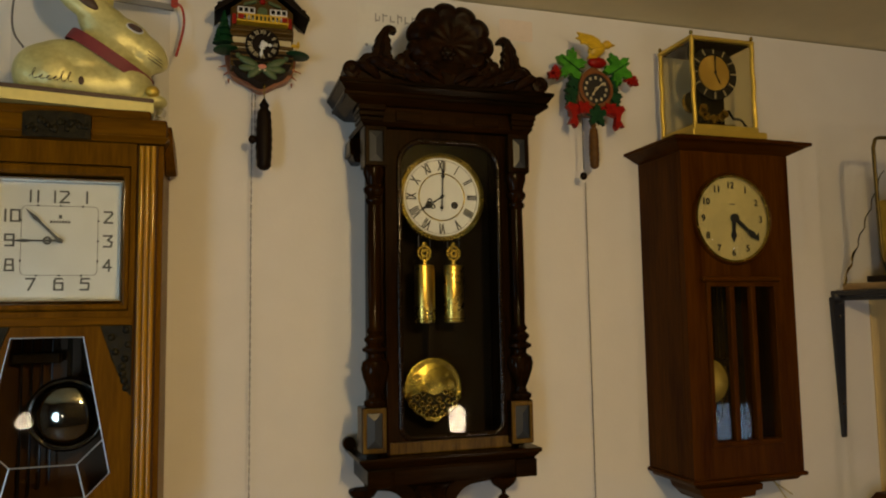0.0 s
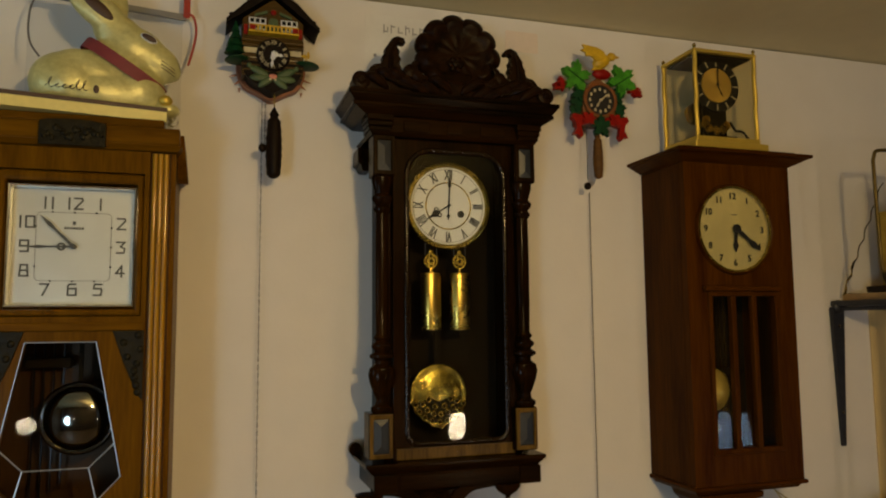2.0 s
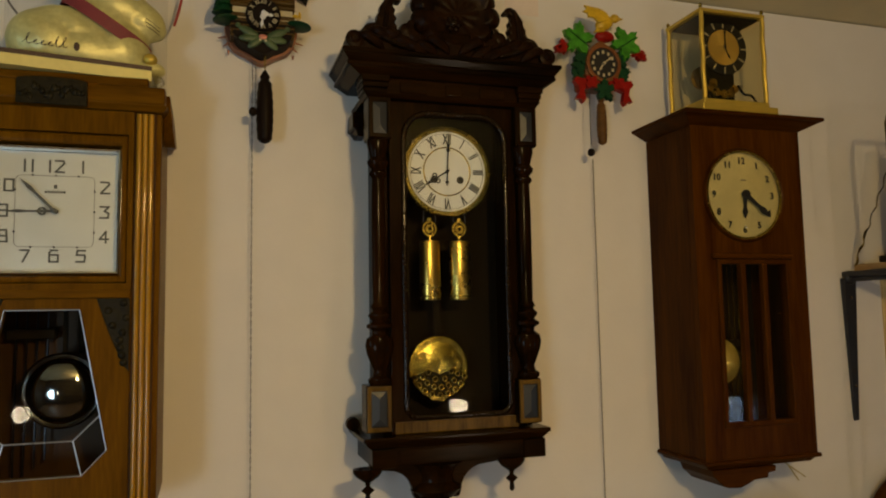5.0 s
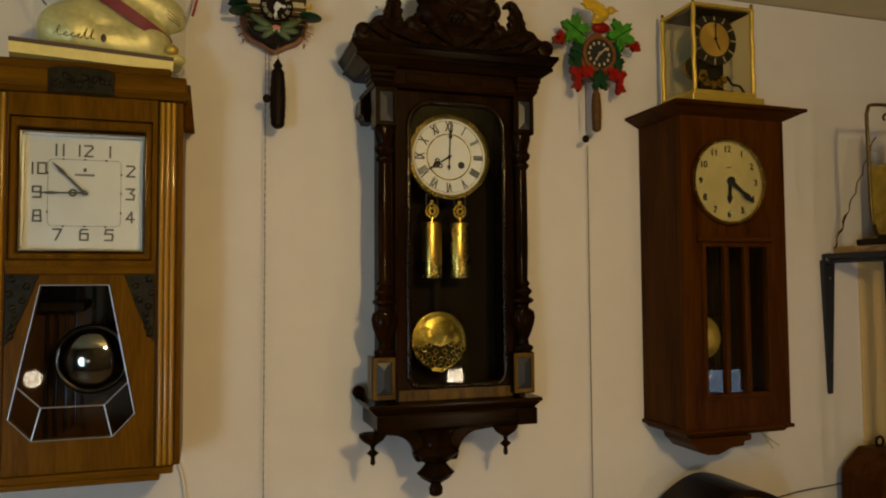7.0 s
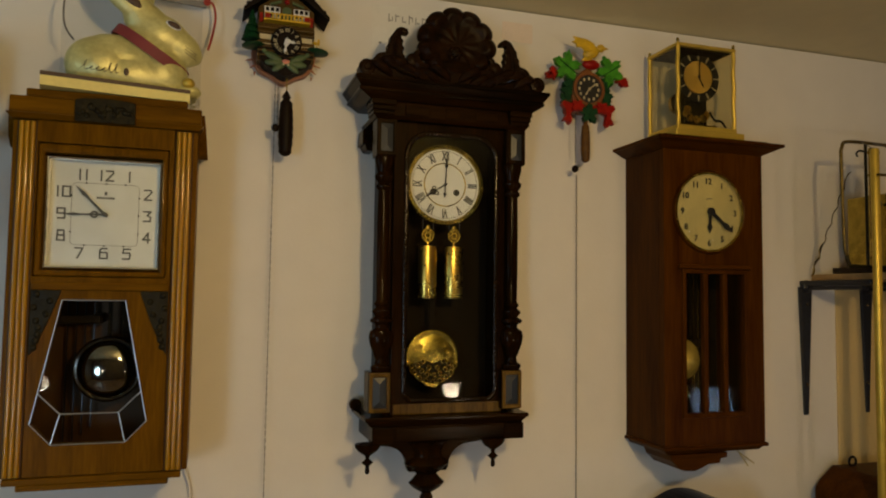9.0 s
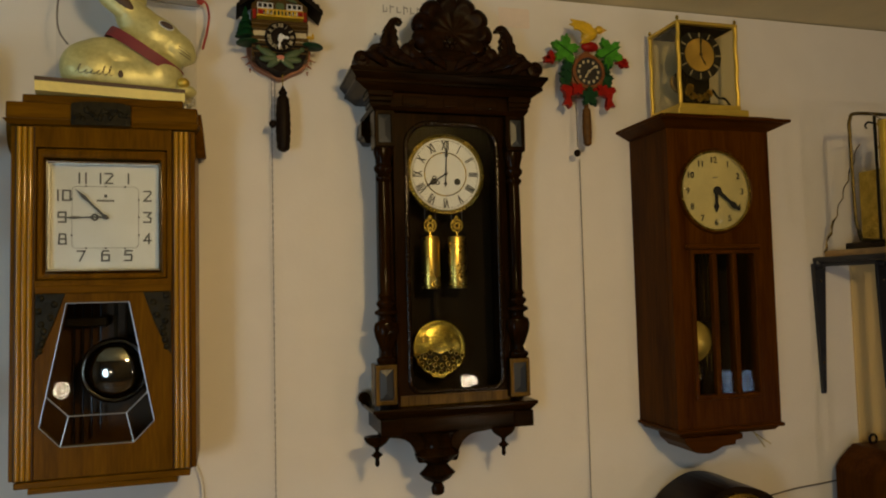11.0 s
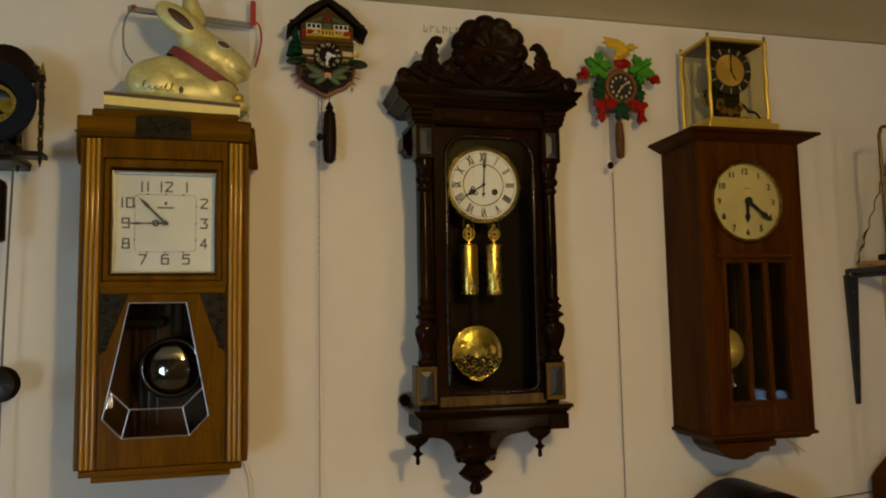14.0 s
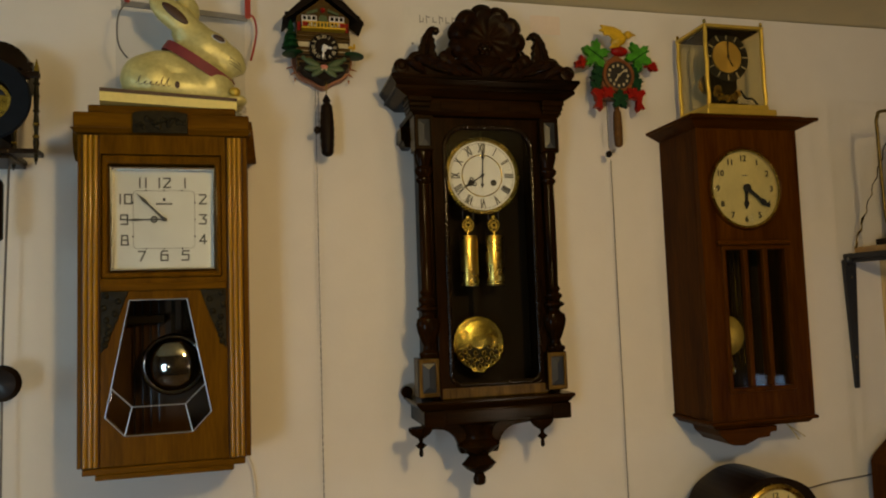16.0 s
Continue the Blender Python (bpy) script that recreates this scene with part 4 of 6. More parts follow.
def box_clock():
    x, f = 1.412, -0.168
    c = thing("box_clock", (x, 0, 1.257), "red-brown wooden box wall clock with round dial and barred window", "clock", "clocks on the wall")
    for s in (-1, 1):
        part("side_panel", box(min(x + s * 0.142, x + s * 0.126), max(x + s * 0.142, x + s * 0.126), -0.150, 0.0, 1.305, 2.009), REDWOOD, c, bevel=0.002)
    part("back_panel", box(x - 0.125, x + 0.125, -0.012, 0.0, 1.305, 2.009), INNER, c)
    dx, dz = x - 0.016, 1.861
    R = 0.098
    corners = [(x - 0.142, 1.733), (x + 0.142, 1.733), (x + 0.142, 2.009), (x - 0.142, 2.009)]
    square = [(p[0] + (q[0] - p[0]) * k / 12, p[1] + (q[1] - p[1]) * k / 12) for p, q in zip(corners, corners[1:] + corners[:1]) for k in range(12)]
    ring = [(dx + (R + 0.003) * (u - dx) / math.hypot(u - dx, v - dz), dz + (R + 0.003) * (v - dz) / math.hypot(u - dx, v - dz)) for u, v in square]
    part("upper_front", frame_slab(square, ring, f, -0.150), REDWOOD, c)
    w0, w1, b0, b1 = x - 0.084, x + 0.084, 1.380, 1.712
    part("lower_front", frame_slab([(x - 0.142, 1.305), (x + 0.142, 1.305), (x + 0.142, 1.733), (x - 0.142, 1.733)], [(w0, b0), (w1, b0), (w1, b1), (w0, b1)], f, -0.150), REDWOOD, c)
    frame_o, frame_i = [(w0 - 0.010, b0 - 0.010), (w1 + 0.010, b0 - 0.010), (w1 + 0.010, b1 + 0.010), (w0 - 0.010, b1 + 0.010)], [(w0 + 0.001, b0 + 0.001), (w1 - 0.001, b0 + 0.001), (w1 - 0.001, b1 - 0.001), (w0 + 0.001, b1 - 0.001)]
    part("window_frame", frame_slab(frame_o, frame_i, f - 0.005, f - 0.0005), REDWOOD, c, bevel=0.002)
    part("window_hood", box(x - 0.106, x + 0.098, f - 0.012, f - 0.0005, 1.722, 1.733), REDWOOD_FLAT, c, bevel=0.003)
    for u in (-0.028, 0.028):
        part("glazing_bar", box(x + u - 0.0065, x + u + 0.0065, f - 0.004, f + 0.010, b0, b1), REDWOOD, c, bevel=0.002)
    for u0, u1 in ((w0, x - 0.0345), (x - 0.0215, x + 0.0215), (x + 0.0345, w1)):
        g = part("pane", box(u0, u1, f + 0.006, f + 0.0075, b0, b1), GLASS, c)
        g.visible_shadow = False
    # head and foot
    part("cornice", flared(x, 0.143, 0.176, f - 0.002, f - 0.036, 0.0, 2.009, 2.026), REDWOOD_FLAT, c, bevel=0.002)
    part("cornice", box(x - 0.180, x + 0.180, f - 0.040, 0.0, 2.026, 2.034), REDWOOD_FLAT, c, bevel=0.002)
    part("cornice_cap", box(x - 0.150, x + 0.150, f - 0.016, 0.0, 2.034, 2.042), REDWOOD_FLAT, c, bevel=0.002)
    part("foot_moulding", box(x - 0.148, x + 0.148, f - 0.007, 0.0, 1.296, 1.305), REDWOOD_FLAT, c, bevel=0.003)
    part("foot_moulding", flared(x, 0.132, 0.140, f + 0.010, f + 0.002, 0.0, 1.286, 1.296), REDWOOD_FLAT, c, bevel=0.002)
    tongue = [(x - 0.118, 1.283), (x - 0.112, 1.268), (x - 0.098, 1.256), (x - 0.090, 1.248), (x - 0.078, 1.244), (x - 0.048, 1.242), (x - 0.030, 1.248), (x - 0.012, 1.256), (x + 0.022, 1.258), (x + 0.024, 1.268), (x + 0.042, 1.270), (x + 0.044, 1.283)]
    part("apron", slab(tongue, f + 0.014, -0.040), REDWOOD_FLAT, c, bevel=0.003)
    # dial
    dial = part("dial", lathe([(R, -0.010), (R, 0.0), (R * 0.98, 0.003), (0.001, 0.008)], (dx, f + 0.004, dz), 64, "y"), CREAM_DIAL, c, "brushed cream metal dial with black numerals", smooth=True)
    part("bezel", lathe([(R - 0.001, -0.004), (R - 0.001, 0.006), (R + 0.002, 0.008), (R + 0.004, 0.005), (R + 0.004, -0.004)], (dx, f - 0.001, dz), 64, "y", hollow=True), REDWOOD, c, smooth=True)
    part("bezel_lip", lathe([(R - 0.006, 0.004), (R - 0.0055, 0.0062), (R - 0.002, 0.0068), (R - 0.0012, 0.004)], (dx, f - 0.001, dz), 64, "y", hollow=True), AGED_BRASS, c, "thin brass lip", smooth=True)
    for k in range(1, 13):
        a = radians(30 * k)
        part("numeral", writing(str(k), dx + 0.075 * math.sin(a), f - 0.0022, dz + 0.075 * math.cos(a), 0.0145, bold=0.0003), INK, dial)
    dome = part("dial_glass", lathe([(R - 0.002, 0.006), (R * 0.92, 0.0105), (R * 0.75, 0.0155), (R * 0.5, 0.0195), (R * 0.25, 0.0215), (0.001, 0.022)], (dx, f - 0.001, dz), 64, "y"), GLASS, c, "domed clear glass", smooth=True)
    dome.visible_shadow = False
    part("emblem_bar", box(dx - 0.007, dx + 0.007, f - 0.0045, f - 0.0035, dz + 0.031, dz + 0.033), GREY_INK, dial)
    part("hour_hand", pointer(dx, f - 0.0085, dz, 183, 0.052, 0.0076, 0.008), INK, c)
    part("minute_hand", pointer(dx, f - 0.0110, dz, 128, 0.078, 0.0080, 0.010), INK, c)
    # inside: pendulum and chime rods
    part("pendulum_rod", box(x - 0.067, x - 0.059, -0.112, -0.108, 1.54, 1.74), INNER, c)
    part("pendulum_bob", lathe([(0.001, 0.036), (0.010, 0.0348), (0.020, 0.0310), (0.030, 0.0245), (0.040, 0.0150), (0.047, 0.0060), (0.050, 0.0), (0.047, -0.004), (0.002, -0.006)], (x - 0.056, -0.118, 1.503), 36, "y"), LACQUERED, c, "polished brass pendulum bob", smooth=True)
    part("hook_loop", tube([(x - 0.052 + 0.010 * math.cos(a), -0.126, 1.428 + 0.016 * math.sin(a)) for a in (2 * math.pi * k / 14 for k in range(14))], 0.0026, 6, closed=True), CHROME, c, "bright metal hook", smooth=True)
    part("rating_nut", lathe([(0.002, 1.408), (0.006, 1.412), (0.007, 1.424), (0.003, 1.428), (0.003, 1.45)], (x - 0.046, -0.118, 0), 14), BRASS, c, smooth=True)
    for k in range(5):
        part("chime_rod", tube([(x + 0.015 + 0.014 * k, -0.045, 1.40 + 0.01 * k), (x + 0.015 + 0.014 * k, -0.045, 1.72)], 0.0022, 6), BRASS_OLD, c)
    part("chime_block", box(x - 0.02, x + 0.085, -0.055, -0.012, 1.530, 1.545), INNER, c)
    for u, w in ((0.122, 1.240), (0.140, 1.246)):
        part("loose_wire", tube(smooth_line([(x + 0.080, -0.13, 1.288), (x + 0.094, -0.13, 1.276), (x + u, -0.13, w)], 3), 0.0016, 5), RUSH, c, "pale loose wire end", smooth=True)
    return c


box_clock()

# ---- foil rabbit in its display box on the oak clock ----


def display_box():
    x0, x1, y0, y1, z0, z1 = -0.066, 0.190, -0.200, -0.055, 2.0145, 2.040
    c = thing("display_box", (0.07, -0.13, z0), "yellow and brown card display box on top of the oak clock", "box")
    part("front_panel", box(x0, x1, y0, y0 + 0.003, z0, z1 - 0.0075), CARD_YELLOW, c, "yellow card panel")
    part("front_band", box(x0 - 0.0005, x1 + 0.0005, y0 - 0.0005, y0 + 0.0035, z1 - 0.0073, z1), CARD_BROWN, c, "dark brown band")
    part("bottom", box(x0 + 0.001, x1 - 0.001, y0 + 0.0035, y1, z0, z0 + 0.003), CARD_YELLOW, c)
    for u in (x0, x1 - 0.003):
        part("side_panel", box(u, u + 0.003, y0 + 0.004, y1, z0 + 0.0035, z1 - 0.0005), CARD_YELLOW, c)
    back = part("back_panel", box(x0 + 0.030, 0.232, -0.054, -0.053, z0, 2.262), CLEAR_FILM, c, "tall clear plastic back")
    back.visible_shadow = False
    part("top_bar", box(x0 + 0.040, 0.238, -0.060, -0.054, 2.262, 2.274), GREY_BAR, c, "grey plastic bar")
    film = part("film_window", tube(smooth_line([(x1 + 0.004, -0.19, z0 + 0.001), (x1 + 0.016, -0.16, z0 + 0.012), (x1 + 0.017, -0.12, z0 + 0.020), (x1 + 0.006, -0.08, z0 + 0.012)], 4), 0.010, 8), CLEAR_FILM, c, "crumpled clear film", smooth=True)
    film.visible_shadow = False
    left = smooth_line([(-0.014, -0.064, 2.270), (-0.030, -0.070, 2.240), (-0.034, -0.080, 2.195), (-0.029, -0.090, 2.160), (-0.014, -0.100, 2.135)], 6)
    part("handle_cord", tube(left, 0.0018, 6), GREY_CORD, c, "grey cord loop", smooth=True)
    right = smooth_line([(0.234, -0.062, 2.274), (0.250, -0.066, 2.270), (0.256, -0.070, 2.240), (0.250, -0.075, 2.200), (0.240, -0.085, 2.162)], 6)
    part("handle_cord", tube(right, 0.0024, 6), RED_CORD, c, "red cord loop", smooth=True)
    part("cord_tag", slab(rounded(0.232, 0.245, 2.266, 2.325, 0.005), -0.064, -0.062), RED_CORD, c, "red translucent tag")
    part("cord_knot", ball((-0.014, -0.064, 2.272), (0.006, 0.005, 0.004), 10), RED_CORD, c)
    c.rotation_euler.z = radians(10)
    return c


def foil_rabbit():
    c = thing("foil_rabbit", (0.085, -0.13, 2.018), "gold foil wrapped chocolate rabbit with a dark red ribbon", "chocolate rabbit")
    y, body = -0.128, bmesh.new()

    def lump(x, z, rx, ry, rz, lean=0.0, dy=0.0):
        ball((x, y + dy, z), (rx, ry, rz), 24, body, pose(0, 0, 0, 0, lean, 0))

    lump(0.085, 2.070, 0.108, 0.048, 0.050)
    lump(0.038, 2.082, 0.062, 0.050, 0.056)
    lump(0.075, 2.100, 0.070, 0.046, 0.042, 18)
    lump(0.140, 2.080, 0.050, 0.044, 0.055)
    lump(0.115, 2.120, 0.056, 0.040, 0.055, 32)
    lump(0.138, 2.158, 0.056, 0.037, 0.042, 22)
    lump(0.172, 2.140, 0.044, 0.032, 0.034, 32)
    lump(0.112, 2.182, 0.046, 0.030, 0.036, 35)
    lump(0.197, 2.126, 0.018, 0.021, 0.018)
    lump(0.078, 2.216, 0.060, 0.017, 0.029, 38, -0.014)
    lump(0.105, 2.222, 0.020, 0.016, 0.046, 12, 0.014)
    lump(0.098, 2.262, 0.018, 0.014, 0.042, -4, 0.014)
    lump(0.190, 2.046, 0.022, 0.020, 0.014, 0, -0.026)
    lump(0.170, 2.040, 0.040, 0.040, 0.014)
    ob = part("body", body, FOIL, c, smooth=True)
    rm = ob.modifiers.new("remesh", "REMESH")
    rm.mode, rm.voxel_size, rm.use_smooth_shade = "VOXEL", 0.0035, True
    sm = ob.modifiers.new("smooth", "SMOOTH")
    sm.factor, sm.iterations = 0.6, 10
    # ribbon round the neck
    band, ring = bmesh.new(), []
    mid, along = Vector((0.121, y, 2.119)), Vector((0.120, 0, -0.076)).normalized()
    across = Vector((along.z * -1, 0, along.x))
    for k in range(48):
        a = 2 * math.pi * k / 48
        p = mid + along * 0.0735 * math.cos(a) + Vector((0, 1, 0)) * 0.0455 * math.sin(a) - across * 0.006 * math.sin(a) ** 2
        out = (along * math.cos(a) + Vector((0, 1, 0)) * math.sin(a)).normalized()
        ring.append([band.verts.new(p + across * w + out * o) for w, o in ((-0.0105, 0.0), (-0.0105, 0.0022), (0.0105, 0.0022), (0.0105, 0.0))])
    for k in range(48):
        p, q = ring[k], ring[(k + 1) % 48]
        for i in range(4):
            band.faces.new((p[i], q[i], q[(i + 1) % 4], p[(i + 1) % 4]))
    part("ribbon", band, RIBBON, c, "dark red neck ribbon", smooth=True)
    part("eye_rim", ball((0.157, y - 0.0325, 2.173), (0.0148, 0.004, 0.0076), 16, turn=pose(0, 0, 0, 0, 24, 0)), CARD_WHITE, c, "printed white eye rim", smooth=True)
    part("eye", ball((0.157, y - 0.0340, 2.173), (0.0130, 0.004, 0.0060), 16, turn=pose(0, 0, 0, 0, 24, 0)), CARD_BROWN, c, "printed dark eye", smooth=True)
    part("ear_print", ball((0.076, y - 0.0285, 2.218), (0.031, 0.004, 0.0105), 16, turn=pose(0, 0, 0, 0, 40, 0)), CARD_BROWN, c, "printed dark ear", smooth=True)
    for k in range(3):
        w = smooth_line([(0.178, y - 0.032 + 0.001 * k, 2.136 - 0.006 * k), (0.190, y - 0.027, 2.130 - 0.006 * k), (0.201, y - 0.022, 2.124 - 0.006 * k)], 3)
        part("whisker_line", tube(w, 0.0006, 4), CARD_BROWN, c)
    for k in range(6):
        u, tall = 0.010 + 0.0100 * k, 0.017 if k in (0, 4, 5) else 0.007
        loop = smooth_line([(u - 0.006, y - 0.0497, 2.0600 - 0.0004 * k), (u + 0.001, y - 0.0499, 2.0590 + tall * 0.6), (u + 0.003, y - 0.0499, 2.0590 + tall), (u - 0.0005, y - 0.0499, 2.0590 + tall * 0.7), (u + 0.0005, y - 0.0498, 2.0590), (u + 0.005, y - 0.0496, 2.0605)], 4)
        part("printed_scroll", tube(loop, [0.0004 + 0.0003 * (i % 5 > 2) for i in range(len(loop))], 4), CARD_BROWN, c, "brown printed scroll")
    part("printed_crest", ball((0.078, y - 0.0478, 2.064), (0.0045, 0.0012, 0.0075), 8), CARD_BROWN, c)
    part("bell", ball((0.186, y - 0.040, 2.060), (0.0115, 0.010, 0.0105), 12), GILT, c, "small gold bell", smooth=True)
    c.rotation_euler.z = radians(9)
    c.scale = (1.055, 1.0, 1.01)
    return c


display_box()
foil_rabbit()

# ---- cuckoo clocks ----


def chain_line(name, x, y, z0, z1, label, sway=0.0, step=0.0080):
    """A hanging chain of small oval links."""
    c = thing(name, (x, y, z0), label, "chain", "hanging clock chains")
    link = None
    n = int((z1 - z0) / step)
    for k in range(n):
        z = z1 - step * (k + 0.5)
        if link is None:
            bm = bmesh.new()
            tube([(0.0011 * math.cos(a), 0, 0.0054 * math.sin(a)) for a in (2 * math.pi * i / 8 for i in range(8))], 0.0005, 4, bm, closed=True)
            link = bpy.data.meshes.new("link")
            bm.to_mesh(link)
            bm.free()
            link.materials.append(GREY_INK)
        ob = new("link", link)
        ob.parent = c
        u = (z1 - z) / (z1 - z0)
        ob.matrix_local = Matrix.Translation((sway * math.sin(math.pi * u), 0, z - z0)) @ pose(0, 0, 0, 0, 0, 90 * (k % 2))
    return c


def fir_tree(x, y, z, h, parent):
    bm = bmesh.new()
    for k in range(4):
        lathe([(0.30 * h * (1 - 0.2 * k), z + h * (0.10 + 0.2 * k)), (0.02 * h, z + h * (0.46 + 0.18 * k))], (x, y, 0), 9, bm=bm, twist=0.3 * k)
    return part("fir_tree", bm, DARK_GREEN, parent, "small dark green fir tree")


def chalet_clock():
    x = 0.390
    c = thing("cuckoo_clock", (x, 0, 2.117), "painted chalet cuckoo clock with balcony and fir trees", "clock", "clocks on the wall")
    part("body", slab([(x - 0.060, 2.150), (x + 0.060, 2.150), (x + 0.060, 2.266), (x, 2.312), (x - 0.060, 2.266)], -0.068, 0.0), CHALET, c, bevel=0.002)
    for k in range(6):
        part("log", lathe([(0.0055, -0.060), (0.0055, 0.060)], (x, -0.069, 2.160 + 0.0102 * k + (0.011 if k > 3 else 0)), 10, "x"), CHALET, c, smooth=True)
    for s in (-1, 1):
        run = [(x, 2.332), (x + s * 0.045, 2.304), (x + s * 0.091, 2.257), (x + s * 0.091, 2.249), (x + s * 0.042, 2.294), (x, 2.322)]
        roof = part("roof", slab(run, -0.082, -0.002), CHALET_DARK, c, "dark shingled roof", bevel=0.002)
        for k in range(5):
            u = 0.012 + 0.017 * k
            part("roof_stone", ball((x + s * u, -0.070 + 0.012 * (k % 2), 2.331 - 0.78 * u + 0.002), (0.006, 0.005, 0.004), 8), GREY_GREEN if k % 2 else CHALET_DARK, roof)
        part("gable_board", slab([(x, 2.325), (x + s * 0.091, 2.255), (x + s * 0.091, 2.246), (x, 2.314)], -0.086, -0.0825), CHALET_DARK, c)
        part("gable_trim", slab([(x + s * 0.012, 2.284), (x + s * 0.036, 2.275), (x + s * 0.036, 2.270), (x + s * 0.012, 2.278)], -0.074, -0.0685), GREY_GREEN, c)
    part("ridge_ornament", ball((x, -0.078, 2.333), (0.012, 0.010, 0.008), 12), DARK_GREEN, c, smooth=True)
    part("gable_heart", ball((x, -0.071, 2.282), (0.006, 0.004, 0.006), 10), BERRY, c, smooth=True)
    # balcony with flower boxes and windows
    balcony = part("balcony", box(x - 0.049, x + 0.049, -0.090, -0.0685, 2.2320, 2.2355), BIRD, c, "yellow balcony")
    part("balcony_rail", box(x - 0.048, x + 0.048, -0.0885, -0.0865, 2.2460, 2.2485), BIRD, balcony)
    for k in range(13):
        u = x - 0.046 + 0.0077 * k
        part("baluster", box(u - 0.0016, u + 0.0016, -0.0882, -0.0868, 2.2355, 2.2460), BIRD, balcony)
    for u in (-0.031, 0.031):
        w = part("window", box(x + u - 0.0165, x + u + 0.0165, -0.073, -0.0685, 2.244, 2.2675), CARD_WHITE, c, "small white window")
        for i in (-1, 0, 1):
            for j in (-1, 1):
                part("pane", box(x + u + i * 0.0105 - 0.0038, x + u + i * 0.0105 + 0.0038, -0.0736, -0.0731, 2.2560 + j * 0.0056 - 0.0042, 2.2560 + j * 0.0056 + 0.0042), CHALET_DARK, w)
    part("cuckoo_door", slab(rounded(x - 0.009, x + 0.009, 2.2400, 2.2690, 0.006), -0.0735, -0.0685), GREY_GREEN, c)
    for s in (-1, 1):
        part("flower_box", box(min(x + s * 0.036, x + s * 0.047), max(x + s * 0.036, x + s * 0.047), -0.0925, -0.0905, 2.2355, 2.2450), BERRY, c)
        part("shutter", box(min(x + s * 0.050, x + s * 0.057), max(x + s * 0.050, x + s * 0.057), -0.0725, -0.0685, 2.2320, 2.2520), BERRY, c)
    # dial
    part("dial_board", box(x - 0.056, x + 0.056, -0.072, -0.0685, 2.168, 2.206), CREAM_PAINT, c)
    dial = part("dial", lathe([(0.0325, 0.0), (0.0325, 0.006), (0.030, 0.008), (0.001, 0.008)], (x, -0.076, 2.191), 36, "y"), CHALET_DARK, c, "dark brown dial with cream numerals")
    for n, word in enumerate(ROMAN):
        a = radians(30 * n)
        part("numeral", writing(word, x + 0.0245 * math.sin(a), -0.0846, 2.191 + 0.0245 * math.cos(a), 0.0085, 30 * n, 0.75), CREAM_PAINT, dial)
    part("hour_hand", pointer(x, -0.0862, 2.191, 97, 0.019, 0.0034, 0.003, ring=0.0048), CARD_WHITE, c)
    part("minute_hand", pointer(x, -0.0880, 2.191, 188, 0.028, 0.0032, 0.006, ring=0.0052), CARD_WHITE, c)
    # scalloped lower apron with painted leaves, side ledges with trees
    rim = smooth_line([(x - 0.070, 0, 2.182), (x - 0.066, 0, 2.160), (x - 0.052, 0, 2.138), (x - 0.028, 0, 2.126), (x, 0, 2.112), (x + 0.028, 0, 2.126), (x + 0.052, 0, 2.138), (x + 0.066, 0, 2.160), (x + 0.070, 0, 2.182)], 4)
    part("apron_back", slab([(p.x, p.z) for p in rim], -0.030, -0.006), CHALET_RIM, c, "salmon coloured carved apron", bevel=0.003)
    part("apron", slab([(x + (p.x - x) * 0.86, 2.150 + (p.z - 2.150) * 0.86) for p in rim], -0.074, -0.030), CHALET_DARK, c, bevel=0.003)
    for s in (-1, 1):
        for k in range(3):
            u, v, t = ((0.026, 2.157, -24), (0.024, 2.145, 4), (0.012, 2.139, 40))[k]
            part("painted_leaf", ball((x + s * u, -0.0755, v), (0.021, 0.003, 0.0078), 12, turn=pose(0, 0, 0, 0, s * t, 0)), GREY_GREEN, c, smooth=True)
        part("painted_flower", ball((x + s * 0.046, -0.0755, 2.168), (0.005, 0.003, 0.005), 10), GREY_GREEN, c, smooth=True)
        part("ledge", ball((x + s * 0.068, -0.064, 2.180), (0.025, 0.028, 0.0055), 18, turn=pose(0, 0, 0, 0, s * 5, 0)), DARK_GREEN, c, "dark green leaf-shaped ledge", smooth=True)
        for k in range(3):
            part("thorn", tube([(x + s * 0.062, -0.02, 2.165 - 0.014 * k), (x + s * (0.082 - 0.010 * k), -0.018, 2.160 - 0.016 * k)], [0.003, 0.0008], 6), CHALET_RIM, c)
    part("blossom", ball((x, -0.0765, 2.148), (0.009, 0.003, 0.0055), 12), PINK, c, "pink blossom", smooth=True)
    for u in (-0.005, 0.005):
        part("blossom", ball((x + u, -0.0772, 2.142), (0.0028, 0.002, 0.0028), 8), CREAM_PAINT, c)
    fir_tree(x - 0.072, -0.066, 2.184, 0.074, c)
    fir_tree(x - 0.084, -0.076, 2.184, 0.036, c)
    for k, (u, h) in enumerate(((0.062, 0.020), (0.070, 0.026))):
        part("deer", ball((x + u, -0.070, 2.190 + h * 0.4), (0.006 if k == 0 else 0.003, 0.003, 0.004 if k == 0 else 0.008), 8), BIRD, c)
    for u in (0.058, 0.066):
        part("deer_leg", tube([(x + u, -0.070, 2.184), (x + u, -0.070, 2.196)], 0.0010, 4), BIRD, c)
    return c


